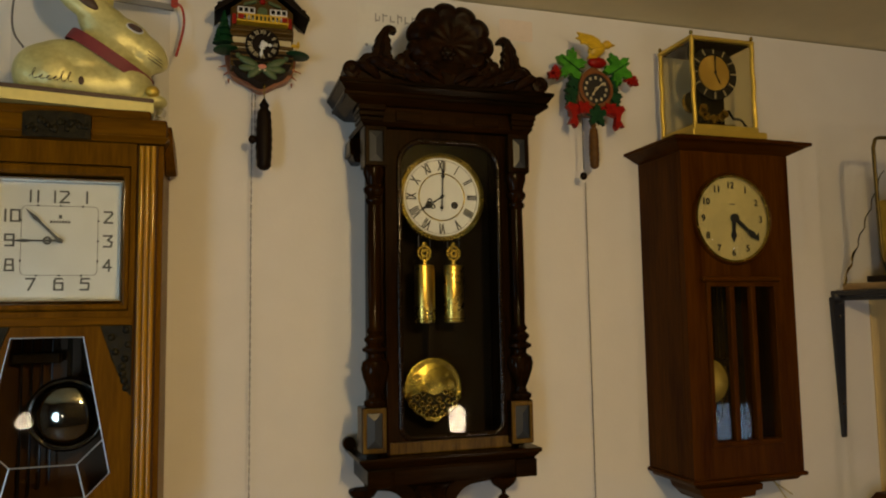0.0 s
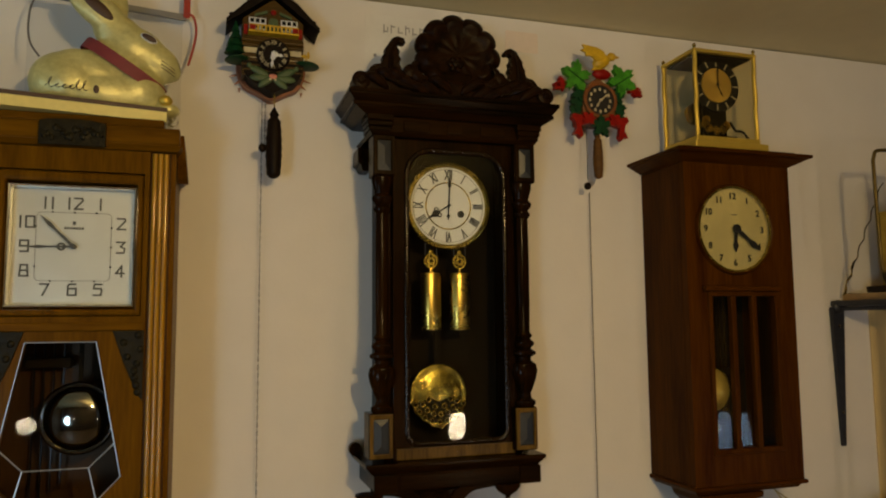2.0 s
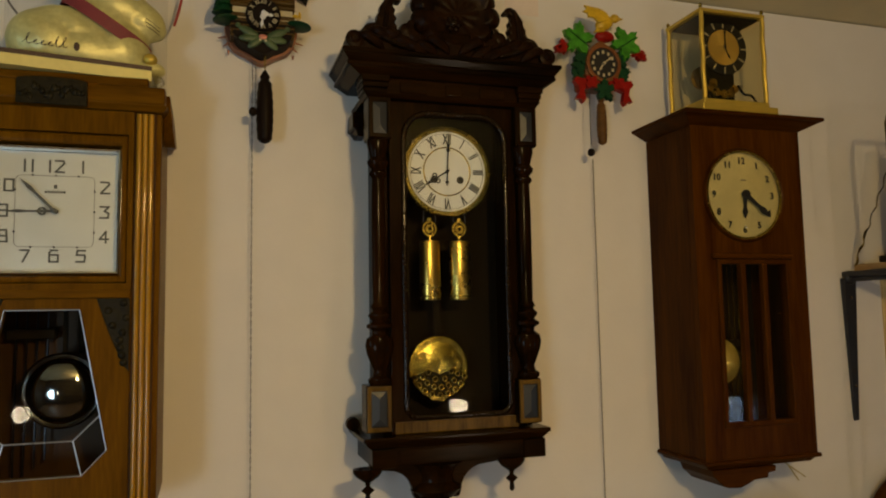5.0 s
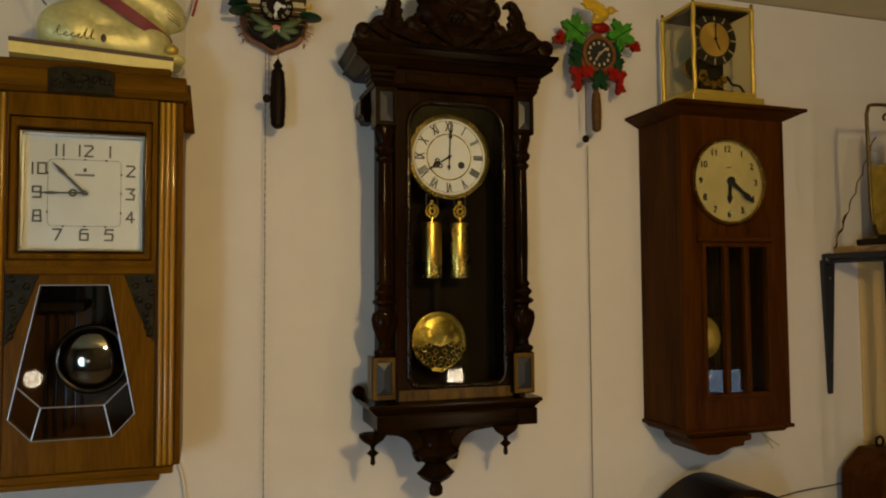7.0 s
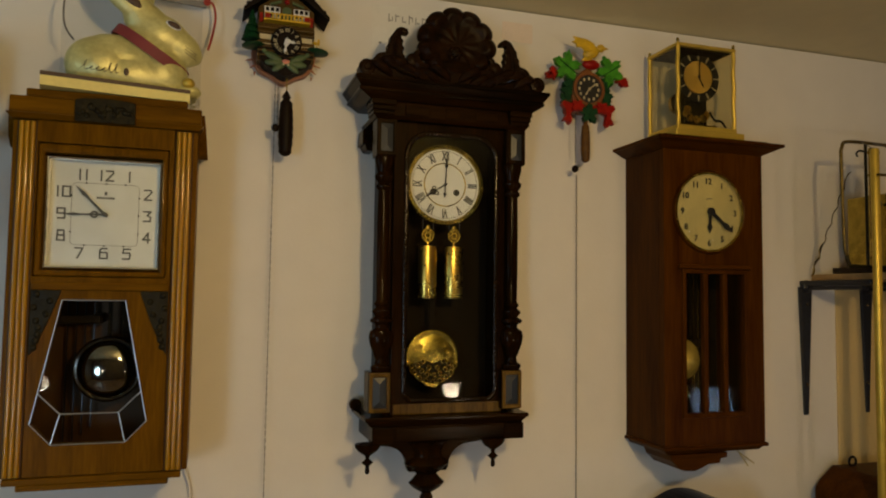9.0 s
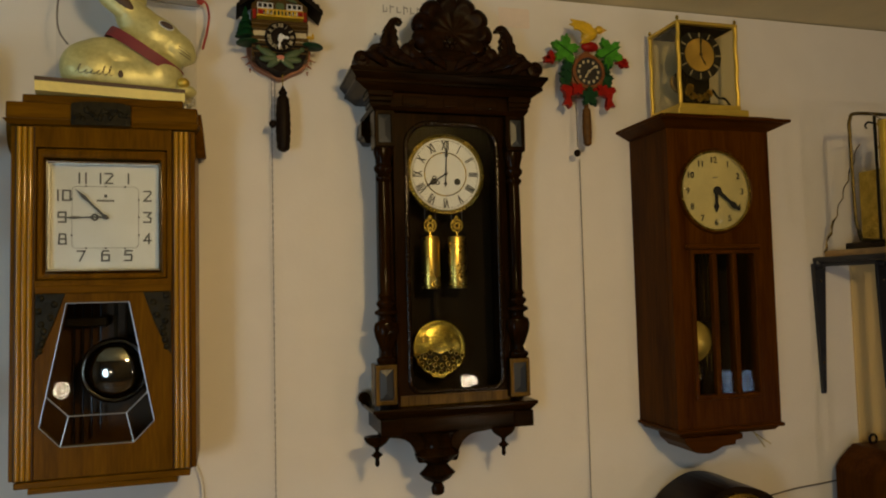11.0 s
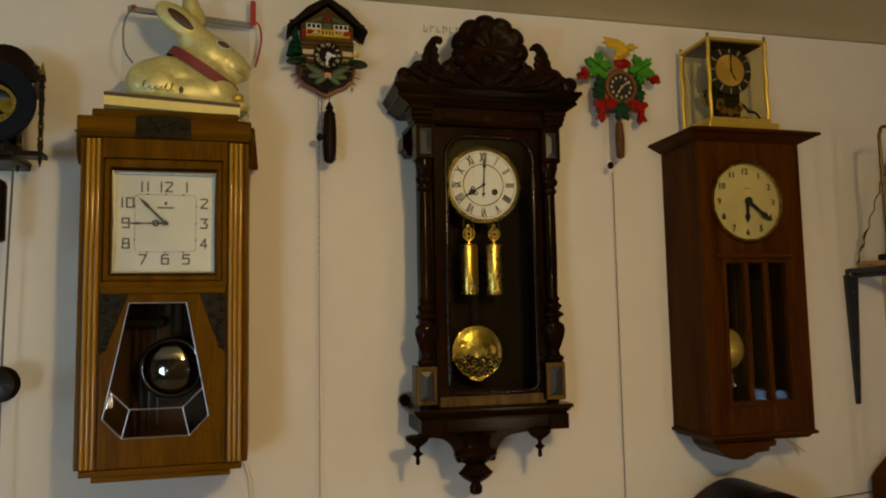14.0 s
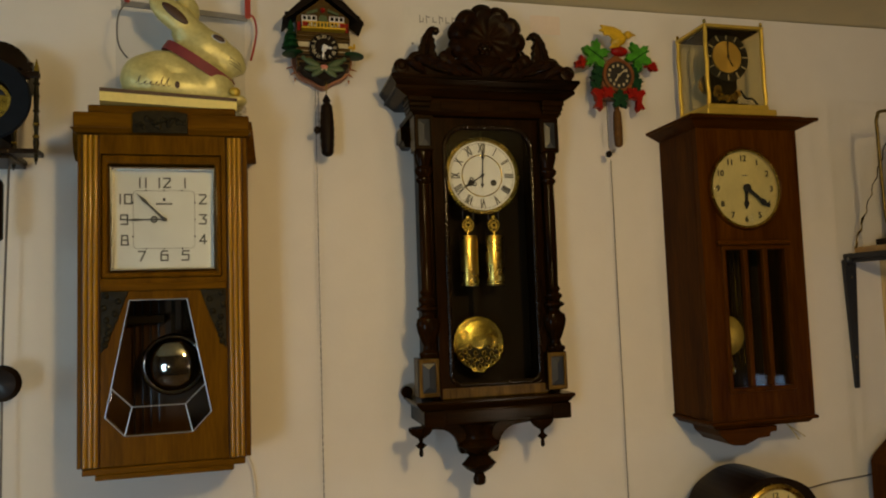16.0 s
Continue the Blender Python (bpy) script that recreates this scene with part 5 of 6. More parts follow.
def cone_weight(name, x, y, z0, z1, r, mat, label, knob=False):
    c = thing(name, (x, y, z0), label, "clock weight")
    h = z1 - z0
    prof = [(r * 0.25, z0), (r * 0.6, z0 + 0.02 * h)] + [(r * (0.72 + 0.28 * math.sin(math.pi * (0.15 + 0.75 * k / 12))) * (1 + 0.04 * (-1) ** k), z0 + h * (0.06 + 0.062 * k)) for k in range(13)] + [(r * 0.45, z0 + 0.86 * h), (r * 0.62, z0 + 0.90 * h), (r * 0.3, z0 + 0.96 * h), (0.0015, z1)]
    part("cone", lathe(prof, (x, y, 0), 16), mat, c, smooth=True)
    part("hook", tube([(x, y, z1 - 0.002), (x, y, z1 + 0.028)], 0.0012, 6), BRASS_OLD, c)
    if knob:
        part("knob", ball((x - r - 0.006, y, z0 + 0.42 * h), (0.008, 0.007, 0.009), 12), mat, c, smooth=True)
    return c


chalet_clock()
cone_weight("cone_weight", 0.395, -0.060, 1.946, 2.090, 0.0160, PINE_CONE, "dark carved wooden clock weight below the chalet cuckoo clock", True)
chain_line("clock_chain", 0.3735, -0.022, 0.95, 2.122, "thin dark chain hanging from the chalet cuckoo clock")

chain_line("clock_chain", 0.3795, -0.024, 2.005, 2.122, "short dark chain beside the carved weight of the chalet clock")


def leaf_outline(x, z, size, turn, lobes=5):
    out = []
    steps = (1.10, 0.86, 0.90, 0.60, 0.52, 0.62, 0.88, 0.84)
    for k in range(lobes * 8):
        a = 2 * math.pi * k / (lobes * 8)
        r = size * steps[k % 8] * (1 + 0.06 * math.sin(k * 2.7))
        out.append((x + r * math.cos(a + turn), z + r * math.sin(a + turn)))
    return out


def leafy_clock():
    x, z = 1.127, 2.164
    c = thing("cuckoo_clock", (x, 0, 2.075), "small carved cuckoo clock with painted ivy leaves and yellow bird", "clock", "clocks on the wall")
    house = [(x - 0.040, z - 0.050), (x + 0.040, z - 0.050), (x + 0.044, z + 0.020), (x, z + 0.058), (x - 0.044, z + 0.020)]
    part("body", slab(house, -0.062, 0.0), ORANGE_WOOD, c, bevel=0.003)
    part("front_ring", lathe([(0.035, 0.0), (0.043, 0.0), (0.043, 0.008), (0.035, 0.008)], (x, -0.0625, z), 24, "y", hollow=True), ORANGE_WOOD, c, "orange-brown dial surround", bevel=0.001)
    dial = part("dial", lathe([(0.035, 0.0), (0.035, 0.004), (0.001, 0.004)], (x, -0.0628, z), 32, "y"), INK, c, "black dial with cream numerals")
    for n in range(12):
        a = radians(30 * n)
        part("numeral", box(x + 0.0262 * math.sin(a) - 0.0025, x + 0.0262 * math.sin(a) + 0.0025, -0.0678, -0.0666, z + 0.0262 * math.cos(a) - 0.0035, z + 0.0262 * math.cos(a) + 0.0035), CREAM_PAINT, dial)
    part("hour_hand", pointer(x, -0.0690, z, 212, 0.020, 0.0028, 0.003), CREAM_PAINT, c)
    part("minute_hand", pointer(x, -0.0705, z, 52, 0.027, 0.0026, 0.003), CREAM_PAINT, c)
    for s in (-1, 1):
        leaf = part("ivy_leaf", slab(leaf_outline(x + s * 0.060, z + 0.052, 0.037, 0.5 + 0.3 * s), -0.070, -0.058), LEAF_GREEN, c, "bright green ivy leaf")
        part("vein", tube([(x + s * 0.034, -0.0715, z + 0.034), (x + s * 0.082, -0.0715, z + 0.066)], 0.0012, 5), DARK_GREEN, leaf)
        for k in range(3):
            part("side_leaf", slab(leaf_outline(x + s * (0.050 + 0.003 * k), z + 0.014 - 0.021 * k, 0.019, 0.4 + k, 4), -0.064 + 0.004 * k, -0.050), DARK_GREEN, c, "dark green leaf")
        for u, v, w, t in ((0.094, 0.034, 0.0155, 0.2), (0.106, 0.026, 0.0095, 0.9)):
            part("red_bud", slab(leaf_outline(x + s * u, z + v, w, t, 4), -0.064, -0.052), BERRY, c, "red painted bud")
        twig = [(0.012, -0.034), (0.050, -0.038), (0.068, -0.034), (0.074, -0.044), (0.064, -0.054), (0.061, -0.068), (0.070, -0.084), (0.059, -0.083), (0.052, -0.092), (0.046, -0.083), (0.050, -0.062), (0.030, -0.056), (0.012, -0.056)]
        part("red_leaf", slab([(x + s * u, z + v) for u, v in twig], -0.068, -0.054), BERRY, c, "red painted leaf")
        part("red_leaf", slab(leaf_outline(x + s * 0.034, z - 0.045, 0.017, 0.8, 4), -0.073, -0.0685), BERRY, c, "red painted leaf")
    part("top_berry", ball((x + 0.008, -0.062, z + 0.064), (0.024, 0.012, 0.013), 14), BERRY, c, smooth=True)
    part("bottom_leaf", slab(leaf_outline(x, z - 0.060, 0.026, 1.57, 5), -0.072, -0.060), DARK_GREEN, c, "dark green leaf")
    by, bz = -0.068, z + 0.096
    bird = part("bird", ball((x + 0.005, by, bz - 0.004), (0.024, 0.011, 0.016), 16, turn=pose(0, 0, 0, 0, -28, 0)), BIRD, c, "yellow painted bird", smooth=True)
    part("head", ball((x + 0.032, by, bz + 0.010), (0.011, 0.009, 0.010), 12), BIRD, bird, smooth=True)
    part("beak", tube([(x + 0.040, by, bz + 0.010), (x + 0.053, by, bz + 0.011)], [0.005, 0.0008], 6), BIRD, bird)
    wing = [(x + 0.014, bz + 0.000), (x + 0.006, bz + 0.016), (x - 0.012, bz + 0.024), (x - 0.050, bz + 0.028), (x - 0.043, bz + 0.020), (x - 0.054, bz + 0.014), (x - 0.042, bz + 0.010), (x - 0.040, bz + 0.002), (x - 0.026, bz + 0.002), (x - 0.016, bz - 0.008)]
    part("wing", slab(wing, by - 0.013, by - 0.007), BIRD, bird, bevel=0.001)
    part("tail", slab([(x - 0.010, bz - 0.010), (x - 0.022, bz - 0.028), (x + 0.004, bz - 0.024), (x + 0.010, bz - 0.014)], by - 0.004, by + 0.004), BIRD, bird, bevel=0.001)
    return c


leafy_clock()
cone_weight("cone_weight", 1.124, -0.055, 1.983, 2.094, 0.0115, TAN_CONE, "tan carved cone weight below the leafy cuckoo clock")
chain_line("clock_chain", 1.099, -0.050, 1.975, 2.110, "thin dark chain hanging from the leafy cuckoo clock")
end = thing("chain_end", (1.098, -0.050, 1.957), "round dark wooden bead at the chain's end", "bead")
part("bead", ball((1.098, -0.050, 1.966), (0.0085, 0.0085, 0.009), 14), PINE_CONE, end, smooth=True)
chain_line("clock_chain", 1.1225, -0.012, 0.9505, 1.958, "thin dark chain hanging along the white wall")

# ---- gilt glass-cased clock on the box clock ----


def glass_case_clock():
    x0, x1, y0, y1, z0, z1 = 1.318, 1.480, -0.160, -0.040, 2.0425, 2.278
    c = thing("carriage_clock", ((x0 + x1) / 2, -0.1, z0), "gilt brass glass-cased table clock standing on the box clock", "clock", "table clocks")
    part("base", box(x0 - 0.014, x1 + 0.022, y0 - 0.012, y1 + 0.010, z0, z0 + 0.018), GILT, c, bevel=0.003)
    part("base_step", box(x0 - 0.004, x1 + 0.006, y0 - 0.004, y1 + 0.004, z0 + 0.018, z0 + 0.030), GILT, c, bevel=0.002)
    for u in (x0, x1):
        for v in (y0, y1):
            line = smooth_line([(u + 0.0010 * math.sin(k * 1.7), v, z0 + 0.030 + (z1 - z0 - 0.040) * k / 9) for k in range(10)], 3)
            part("corner_post", tube(line, 0.0050, 8), GILT, c, smooth=True)
            part("finial", ball((u, v, z1 + 0.003), (0.0042, 0.0042, 0.006), 10), BRASS_OLD, c, smooth=True)
    top = part("top_frame", box(x0 - 0.005, x1 + 0.005, y0 - 0.005, y1 + 0.005, z1 - 0.011, z1 - 0.003), GILT, c, bevel=0.002)
    part("top_panel", box(x0 + 0.006, x1 - 0.006, y0 + 0.006, y1 - 0.006, z1 - 0.0145, z1 - 0.0112), INNER, c, "dark panel under the top")
    part("handle_boss", ball(((x0 + x1) / 2 - 0.03, y0 + 0.03, z1), (0.006, 0.006, 0.005), 10), BRASS_OLD, top)
    for box_ in ((x0 + 0.004, x1 - 0.004, y0, y0 + 0.0012), (x0 + 0.004, x1 - 0.004, y1 - 0.0012, y1), (x0, x0 + 0.0012, y0 + 0.004, y1 - 0.004), (x1 - 0.0012, x1, y0 + 0.004, y1 - 0.004)):
        g = part("pane", box(*box_, z0 + 0.031, z1 - 0.012), REFLECT_TINT, c)
        g.visible_shadow = False
    dx, dz, dy = 1.406, 2.208, -0.118
    dial = part("dial", lathe([(0.041, 0.0), (0.041, 0.003), (0.001, 0.003)], (dx, dy, dz), 40, "y"), GOLD_DIAL, c, "gold dial")
    ring = part("hour_ring", lathe([(0.0425, 0.0), (0.063, 0.0), (0.063, 0.003), (0.0425, 0.003)], (dx, dy + 0.002, dz), 40, "y", hollow=True), INK, c, "dark open hour ring")
    for n in range(12):
        a = radians(30 * n)
        m = bmesh.new()
        box(-0.0013, 0.0013, -0.001, 0.001, -0.0075, 0.0075, m)
        bmesh.ops.transform(m, matrix=Matrix.Translation((dx + 0.053 * math.sin(a), dy - 0.003, dz + 0.053 * math.cos(a))) @ pose(0, 0, 0, 0, 30 * n, 0), verts=m.verts)
        part("hour_mark", m, CREAM_PAINT, ring)
    part("hour_hand", pointer(dx, dy - 0.0060, dz, 152, 0.030, 0.0024, 0.004), INK, c)
    part("minute_hand", pointer(dx, dy - 0.0080, dz, 2, 0.046, 0.0022, 0.004), INK, c)
    part("movement", box(dx - 0.034, dx + 0.034, -0.108, -0.080, 2.080, 2.230), BRONZE, c, bevel=0.002)
    part("movement_foot", box(dx - 0.060, dx + 0.050, -0.125, -0.055, z0 + 0.030, z0 + 0.044), BRASS_OLD, c, bevel=0.002)
    part("drum", lathe([(0.026, 0.0), (0.026, 0.012)], (dx - 0.026, -0.066, 2.150), 24, "y"), BRASS_OLD, c, smooth=True)
    part("adjuster_arm", tube(smooth_line([(dx + 0.030, -0.125, 2.120), (dx + 0.040, -0.130, 2.100), (dx + 0.060, -0.130, 2.098), (dx + 0.074, -0.130, 2.082)], 4), 0.003, 6), BLUED, c, smooth=True)
    for k in range(6):
        a = radians(150 + 40 * k)
        part("gear", lathe([(0.010, -0.002), (0.010, 0.002)], (dx + 0.030 * math.cos(a), -0.112, 2.118 + 0.016 * math.sin(a)), 14, "y"), BRASS, c)
    return c


glass_case_clock()

# ---- note on the wall, cables ----
note = thing("paper_note", (0.68, 0, 2.19), "white paper note with faint handwriting taped to the wall", "note")
part("sheet", box(0.592, 0.792, -0.0012, -0.0002, 2.170, 2.334), PAPER, note)
rnd = random.Random(3)
for k in range(7):
    u = 0.632 + 0.0165 * k
    part("pen_bar", box(u, u + 0.0026, -0.0018, -0.0013, 2.296 + rnd.uniform(-0.002, 0.002), 2.314 + rnd.uniform(-0.003, 0.003)), PEN, note)
    part("pen_bar", box(u + 0.003, u + 0.0105, -0.0018, -0.0013, 2.297 + 0.012 * (k % 2), 2.300 + 0.012 * (k % 2)), PEN, note)
    if k % 3 == 0:
        part("pen_bar", box(u + 0.0085, u + 0.0107, -0.0018, -0.0013, 2.3005, 2.3085), PEN, note)
part("pen_dot", lathe([(0.0035, 0.0), (0.001, 0.0006)], (0.613, -0.0014, 2.242), 10, "y"), PEN, note)
faded = thing("paper_sticker", (0.962, 0, 2.285), "faded pinkish paper square stuck to the wall", "sticker")
part("sheet", slab(rounded(0.922, 1.004, 2.285, 2.334, 0.004), -0.0009, -0.0002), PEACH, faded)
cable = thing("power_cable", (0.215, -0.01, 0.9), "white cable hanging below the oak clock", "cable")
part("cable", tube(smooth_line([(0.196, -0.006, 1.330), (0.208, -0.006, 1.290), (0.222, -0.006, 1.24), (0.226, -0.006, 1.15), (0.228, -0.006, 0.9)], 5), 0.004, 8), CABLE_WHITE, cable, smooth=True)
cable = thing("thin_cable", (1.75, -0.005, 1.07), "thin grey cable along the wall beside the mantel clock", "cable")
part("cable", tube(smooth_line([(1.50, -0.004, 1.050), (1.60, -0.004, 1.072), (1.72, -0.004, 1.090), (1.84, -0.004, 1.098), (1.98, -0.004, 1.112)], 5), 0.0022, 6), GREY_CORD, cable, smooth=True)
loose = thing("loose_wires", (1.52, -0.01, 1.22), "two stiff wires sticking out under the box clock", "wire")
for u, v in ((0.034, 0.030), (0.016, 0.042)):
    part("wire", tube([(1.520, -0.03, 1.284), (1.520 + u, -0.02, 1.284 - v)], 0.0010, 5), CREAM_PAINT, loose)

# ---- skeleton clock at the left edge ----


def skeleton_clock():
    x, z = -0.274, 2.033
    c = thing("skeleton_clock", (x, 0, 1.90), "black and brass open-frame wall clock with hanging weight", "clock", "clocks on the wall")
    part("platform", box(x + 0.041, x + 0.093, -0.133, -0.085, 1.928, 1.938), BLACK_WOOD, c, bevel=0.002)
    part("platform", box(x - 0.095, x + 0.040, -0.131, 0.0, 1.928, 1.938), BLACK_WOOD, c, bevel=0.002)
    part("platform_moulding", box(x - 0.085, x + 0.038, -0.120, 0.0, 1.920, 1.928), BLACK_WOOD, c, bevel=0.002)
    part("back_board", slab(rounded(x - 0.080, x + 0.020, 1.938, 2.145, 0.03), -0.030, 0.0), BLACK_WOOD, c, bevel=0.002)
    part("top_rail", box(x + 0.020, x + 0.094, -0.130, -0.118, 2.082, 2.094), BLACK_WOOD, c, bevel=0.002)
    for u, y in ((0.088, -0.125), (0.030, -0.060), (-0.088, -0.125)):
        post = part("post", lathe([(0.0045, 1.938), (0.0060, 1.950), (0.0040, 1.970), (0.0055, 1.99), (0.0040, 2.01), (0.0055, 2.04), (0.0040, 2.07), (0.0050, 2.095)], (x + u, y, 0), 12), BRONZE, c, smooth=True)
        for w in (1.960, 1.985, 2.012, 2.042, 2.068):
            part("bead", lathe([(0.0050, w), (0.0066, w + 0.003), (0.0050, w + 0.006)], (x + u, y, 0), 12), AGED_BRASS if w < 2.0 else BRONZE, post, smooth=True)
        tip = 0.042 if u == 0.030 else 0.0
        part("spike", lathe([(0.006, 2.095), (0.0045, 2.104 + tip), (0.0006, 2.122 + tip)], (x + u, y, 0), 10), AGED_BRASS, post, smooth=True)
        part("foot_spike", lathe([(0.0006, 1.906), (0.004, 1.918), (0.004, 1.928)], (x + u, y, 0), 10), BRONZE, post, smooth=True)
    part("hour_ring", lathe([(0.046, -0.004), (0.082, -0.004), (0.084, 0.002), (0.080, 0.006), (0.048, 0.006)], (x, -0.140, z), 56, "y", hollow=True), RING_BLACK, c, "blue-black hour ring", smooth=True)
    part("hood", lathe([(0.062, 0.0), (0.062, 0.05), (0.050, 0.056)], (x + 0.012, -0.060, 2.098), 28, "y"), BLACK_WOOD, c, smooth=True)
    for k in range(5):
        a = radians(72 * k + 20)
        part("wheel", lathe([(0.016 + 0.004 * (k % 2), -0.002), (0.016 + 0.004 * (k % 2), 0.002)], (x + 0.004 + 0.022 * math.cos(a), -0.118 + 0.006 * k, z - 0.010 + 0.022 * math.sin(a)), 18, "y"), BRASS_OLD, c)
    part("neck", box(x - 0.045, x + 0.020, -0.120, -0.031, 1.938, 1.965), RING_BLACK, c, bevel=0.003)
    part("top_leaf", slab(leaf_outline(x + 0.070, 2.104, 0.014, 0.6, 5), -0.128, -0.120), BLACK_WOOD, c)
    part("wheel_rim", lathe([(0.034, -0.002), (0.041, -0.002), (0.041, 0.003), (0.034, 0.003)], (x + 0.004, -0.128, z - 0.004), 32, "y", hollow=True), AGED_BRASS, c, smooth=True)
    return c


def drop_weight(x, y):
    c = thing("hanging_weight", (x, y, 1.758), "black cylinder weight hanging below the skeleton clock", "clock weight")
    part("cylinder", lathe([(0.012, 1.758), (0.0175, 1.762), (0.0175, 1.872), (0.014, 1.880), (0.004, 1.886)], (x, y, 0), 20), BLACK_WOOD, c, smooth=True)
    part("hook", tube([(x, y, 1.884), (x, y, 1.916)], 0.0014, 6), BRASS_OLD, c)
    return c


skeleton_clock()
drop_weight(-0.268, -0.100)
rope = thing("weight_rope", (-0.235, -0.06, 0.9), "dark rope hanging from the skeleton clock", "rope")
part("rope", tube(smooth_line([(-0.254, -0.055, 1.920), (-0.258, -0.055, 1.75), (-0.262, -0.055, 1.55), (-0.263, -0.055, 1.26), (-0.263, -0.055, 0.9)], 6), 0.0024, 6), GREY_CORD, rope, smooth=True)
bobthing = thing("round_weight", (-0.257, -0.074, 1.441), "flat round black counterweight on the rope", "clock weight")
part("disc", lathe([(0.002, 0.014), (0.028, 0.011), (0.036, 0.0), (0.030, -0.010), (0.002, -0.012)], (-0.257, -0.074, 1.477), 32, "y"), BLACK_WOOD, bobthing, smooth=True)

# ---- shelf with a tube-chime clock at the right ----


def shelf_bracket(x):
    c = thing("shelf_bracket", (x, 0, 1.335), "black cast iron shelf bracket screwed to the wall", "bracket", "brackets under the shelf")
    part("wall_leg", flared(x, 0.008, 0.021, -0.008, -0.014, -0.0005, 1.335, 1.690), IRON, c, bevel=0.004)
    part("arm", box(x - 0.014, x + 0.014, -0.235, -0.0005, 1.691, 1.706), IRON, c, bevel=0.004)
    part("arm_rib", box(x - 0.004, x + 0.004, -0.200, -0.014, 1.680, 1.6905), IRON, c, bevel=0.002)
    part("elbow", ball((x, -0.014, 1.690), (0.020, 0.012, 0.018), 14), IRON, c, smooth=True)
    for z in (1.64, 1.42):
        part("screw", ball((x, -0.014 if z > 1.5 else -0.010, z), (0.004, 0.003, 0.004), 8), CHROME, c)
    return c


shelf_bracket(1.836)
shelf_bracket(2.052)
shelf = thing("shelf_board", (1.98, -0.13, 1.7065), "pale wooden shelf board on black iron brackets", "shelf")
part("board", box(1.864, 2.62, -0.262, -0.001, 1.7068, 1.7240), SHELF_WOOD, shelf, bevel=0.002)
# added thin board: its yellow stands for light the brass reflects onto the wall
panel = thing("brass_glow_panel", (2.3, 0, 1.15), "added yellow board standing for brass-reflected light on the wall below the shelf", "panel")
part("board", box(1.947, 2.70, -0.006, -0.0005, 1.10, 1.690), BRASS_GLOW, panel, bevel=0.001)


def tube_chime_clock():
    c = thing("chime_clock", (1.95, -0.2, 1.7245), "open brass tube-chime clock movement on the shelf", "clock", "table clocks")
    y = -0.232
    wire = smooth_line([(1.752, y, 1.764), (1.745, y, 1.80), (1.741, y, 1.99), (1.744, y, 2.034), (1.768, y, 2.050), (1.90, y, 2.050), (2.10, y, 2.052)], 6)
    part("wire_frame", tube(wire, 0.0042, 8), DULL_BRASS, c, "bent rod frame", smooth=True)
    part("wire_frame", tube(smooth_line([(1.752, y, 1.764), (1.758, y, 1.744), (1.775, y, 1.737), (1.90, y, 1.737), (2.10, y, 1.738)], 6), 0.0048, 8), BRONZE, c, "bent dark rod frame", smooth=True)
    part("upright_rod", lathe([(0.0038, 1.740), (0.0038, 2.048)], (1.826, -0.226, 0), 10), BRONZE, c, "dark upright rod", smooth=True)
    for u, r in ((1.868, 0.0075), (1.888, 0.0045)):
        rod = part("pillar", lathe([(r, 1.742), (r, 2.046)], (u, -0.205, 0), 14), AGED_BRASS, c, "turned brass pillar", smooth=True)
        for w in (1.76, 1.82, 1.90, 1.97, 2.03):
            part("collar", lathe([(r, w), (r * 1.35, w + 0.003), (r * 1.35, w + 0.007), (r, w + 0.010)], (u, -0.205, 0), 14), BRASS_OLD, rod, smooth=True)
    for k in range(2):
        x = 1.799 + 0.036 * k
        low = 1.02 + 0.05 * k
        part("chime_tube", lathe([(0.0085, low), (0.0105, low + 0.004), (0.0105, 2.022), (0.0085, 2.026)], (x, -0.277 - 0.020 * (k % 2), 0), 18), GILT, c, "long polished brass chime tube", smooth=True)
        part("tube_cord", tube([(x, -0.277 - 0.020 * (k % 2), 2.024), (x, -0.240, 2.050)], 0.0012, 5), GREY_CORD, c)
    part("tube_rail", box(1.786, 2.10, -0.300, -0.292, 1.955, 1.961), BRASS_OLD, c, bevel=0.001)
    part("movement", box(1.905, 2.10, -0.215, -0.090, 1.740, 1.930), BRASS_OLD, c, bevel=0.003)
    part("movement_foot", box(1.86, 2.10, -0.240, -0.080, 1.7245, 1.740), BLACK_WOOD, c, bevel=0.002)
    part("hammer", tube(smooth_line([(1.90, -0.20, 1.90), (1.868, -0.225, 1.905), (1.846, -0.235, 1.885), (1.840, -0.238, 1.860)], 4), 0.004, 6), BLUED, c, smooth=True)
    part("hook", tube(smooth_line([(1.806, -0.245, 2.024), (1.786, -0.245, 2.026), (1.776, -0.245, 2.018), (1.780, -0.245, 2.010)], 4), 0.0025, 6), BLUED, c, smooth=True)
    return c


tube_chime_clock()
hang = thing("twisted_chain", (1.86, -0.03, 1.71), "dark twisted chain from wall to the shelf's corner", "chain")
a, b = Vector((1.846, -0.020, 1.716)), Vector((1.800, -0.20, 1.98))
line = [a + (b - a) * (k / 26) + Vector((0.004 * math.sin(k * 1.5), 0, 0.003 * math.cos(k * 1.5))) for k in range(27)]
part("chain", tube(line, [0.0032 if k < 10 and k % 3 else 0.0015 for k in range(27)], 6), BRASS_OLD, hang, smooth=True)

# ---- what stands along the low shelf ----
low = thing("low_shelf", (1.6, -0.15, 0.93), "plain dark wooden shelf board carrying the mantel clock", "shelf")
part("board", box(1.02, 2.30, -0.34, -0.001, 0.925, 0.950), REDWOOD_FLAT, low, bevel=0.003)


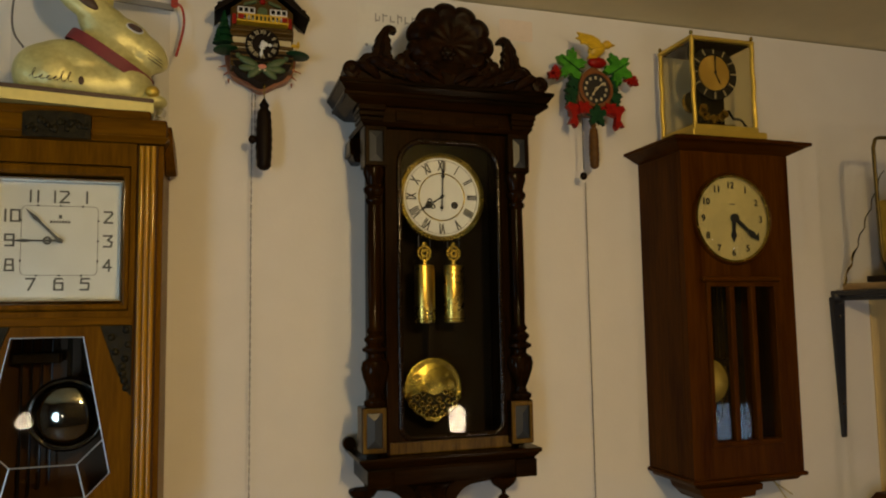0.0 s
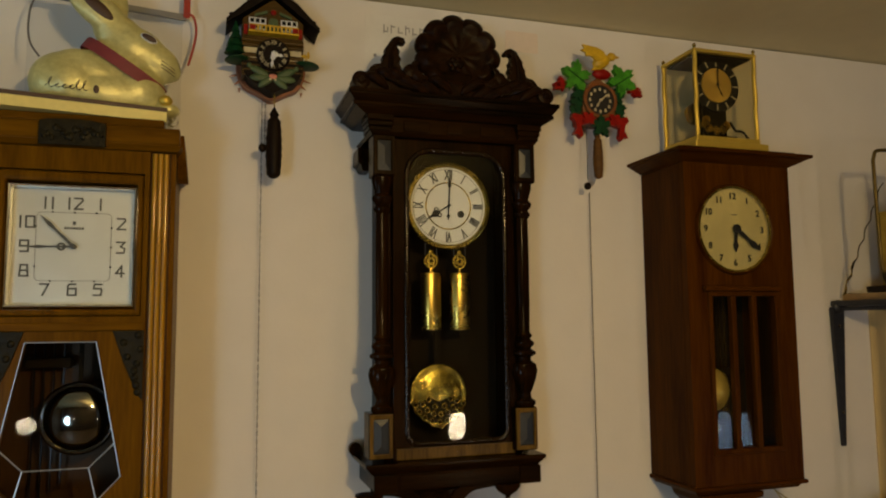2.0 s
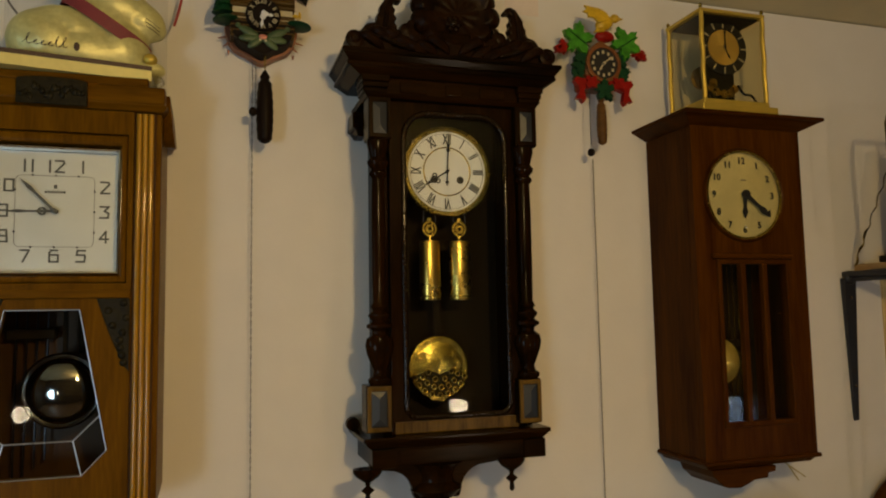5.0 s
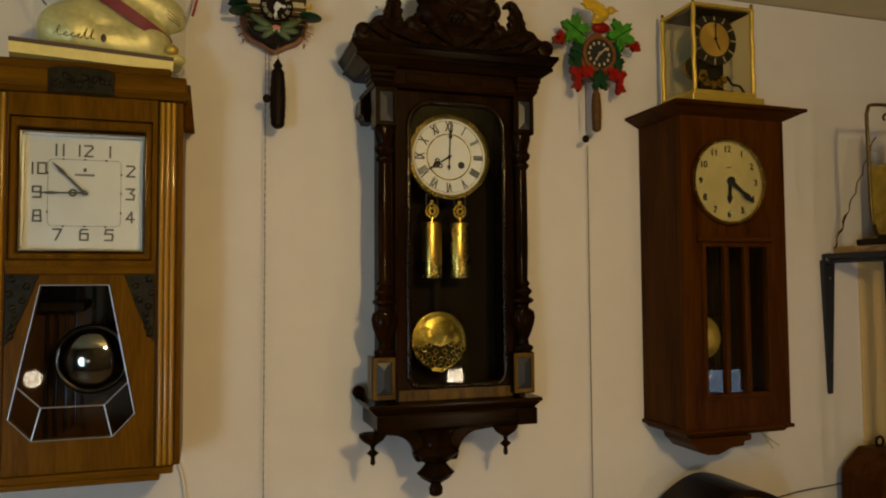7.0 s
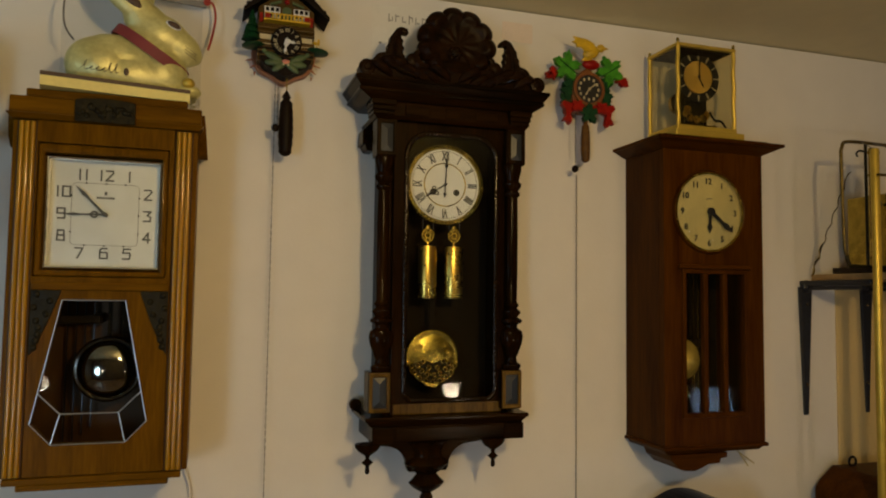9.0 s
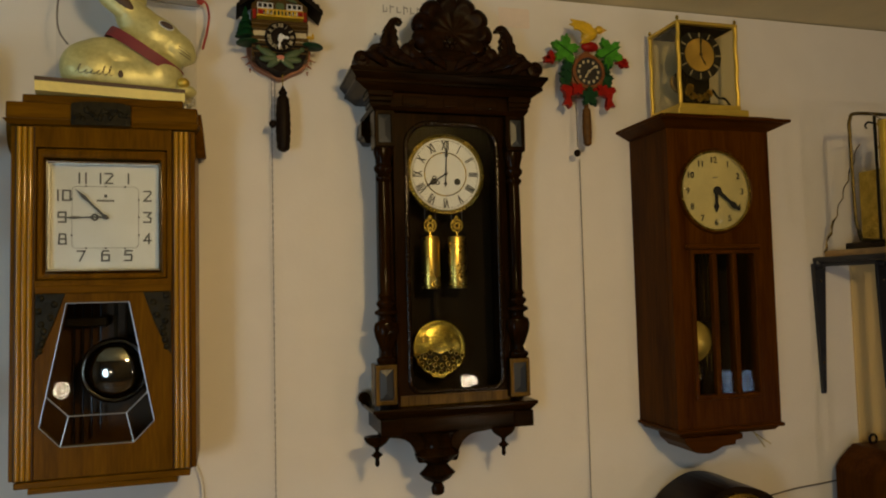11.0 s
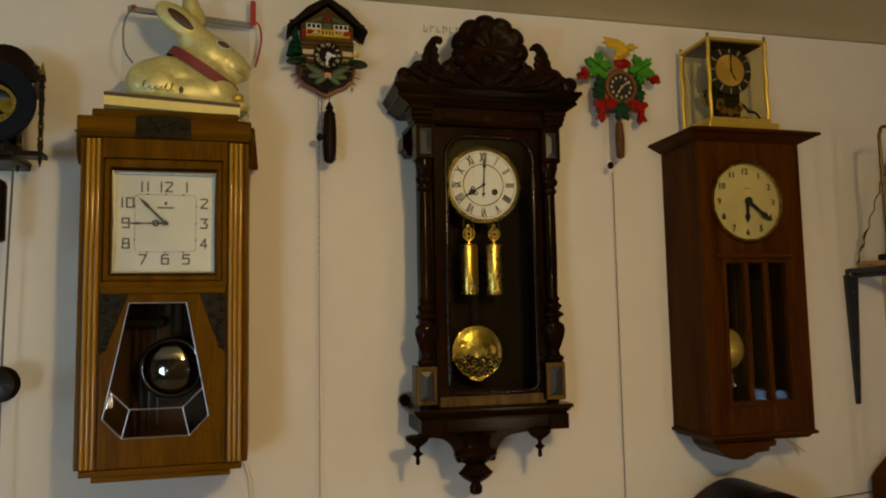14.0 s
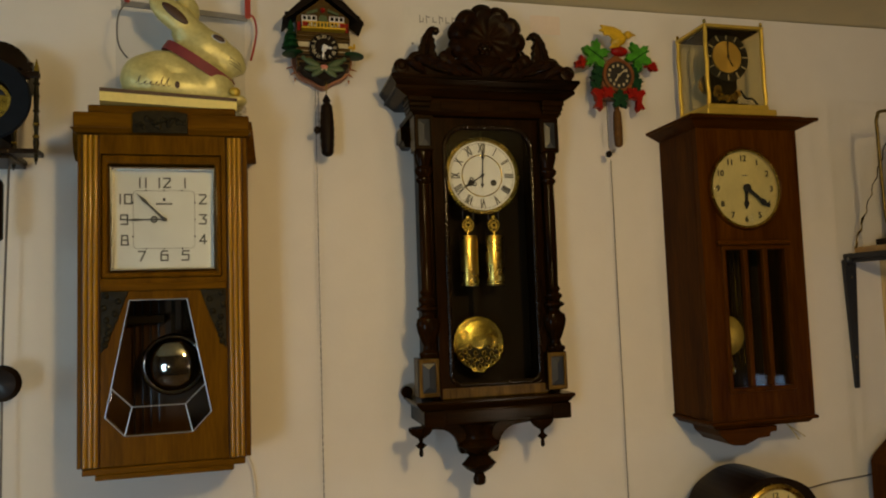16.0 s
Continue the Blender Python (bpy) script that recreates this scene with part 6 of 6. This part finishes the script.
def mantel_clock():
    x, z0, f = 1.388, 0.9505, -0.213
    c = thing("mantel_clock", (x, -0.12, z0), "black humped mantel clock with a brass-rimmed dial", "clock", "table clocks")
    prof = [(x - 0.235, z0), (x - 0.235, z0 + 0.030), (x - 0.200, z0 + 0.045), (x - 0.160, z0 + 0.080), (x - 0.125, z0 + 0.150), (x - 0.096, z0 + 0.190), (x - 0.030, z0 + 0.224), (x + 0.030, z0 + 0.224), (x + 0.092, z0 + 0.198), (x + 0.125, z0 + 0.150), (x + 0.160, z0 + 0.080), (x + 0.200, z0 + 0.045), (x + 0.235, z0 + 0.030), (x + 0.235, z0)]
    curve = smooth_line([(u, 0, v) for u, v in prof[1:-1]], 4)
    part("case", slab([(x - 0.235, z0)] + [(p.x, p.z) for p in curve] + [(x + 0.235, z0)], f, -0.050), BLACK_WOOD, c, bevel=0.004)
    dz = z0 + 0.122
    dial = part("dial", lathe([(0.080, 0.0), (0.080, 0.004), (0.001, 0.004)], (x, f - 0.001, dz), 48, "y"), CREAM_DIAL, c, "cream dial")
    part("bezel", lathe([(0.079, 0.0), (0.079, 0.006), (0.086, 0.012), (0.092, 0.008), (0.093, 0.0)], (x, f - 0.001, dz), 48, "y", hollow=True), BRASS, c, "polished brass bezel", smooth=True)
    for k in range(1, 13):
        a = radians(30 * k)
        part("numeral", writing(str(k), x + 0.066 * math.sin(a), f - 0.0058, dz + 0.066 * math.cos(a), 0.013), INK, dial)
    part("hour_hand", pointer(x, f - 0.0075, dz, 300, 0.040, 0.003, 0.004), INK, c)
    part("minute_hand", pointer(x, f - 0.0090, dz, 60, 0.062, 0.003, 0.004), INK, c)
    return c


mantel_clock()


def wooden_case():
    x0, x1, y0, y1, z0, z1 = 1.826, 2.15, -0.250, -0.040, 0.9505, 1.205
    c = thing("wooden_case", ((x0 + x1) / 2, (y0 + y1) / 2, z0), "brown wooden case with sloping shoulders and a ring on top", "case")
    prof = [(x0, z0), (x0, z1 - 0.060), (x0 + 0.022, z1 - 0.030), (x0 + 0.058, z1), (x1 - 0.050, z1), (x1 - 0.018, z1 - 0.008), (x1, z1 - 0.025), (x1, z0)]
    part("body", slab(prof, y0, y1), REDWOOD, c, bevel=0.006)
    part("ring", tube([(x0 + 0.105 + 0.012 * math.cos(a), -0.065, z1 + 0.012 + 0.012 * math.sin(a)) for a in (2 * math.pi * k / 16 for k in range(16))], 0.0035, 6, closed=True), BLUED, c, "dark metal ring", smooth=True)
    part("handle", tube(smooth_line([(x0 + 0.010, y0 - 0.002, z1 - 0.085), (x0 + 0.018, y0 - 0.016, z1 - 0.078), (x0 + 0.045, y0 - 0.016, z1 - 0.078), (x0 + 0.053, y0 - 0.002, z1 - 0.085)], 4), 0.0042, 8), AGED_BRASS, c, "small brass handle", smooth=True)
    part("knob", ball((x0 + 0.115, y0 - 0.006, z1 - 0.060), (0.012, 0.010, 0.008), 12), BRASS, c, smooth=True)
    return c


wooden_case()
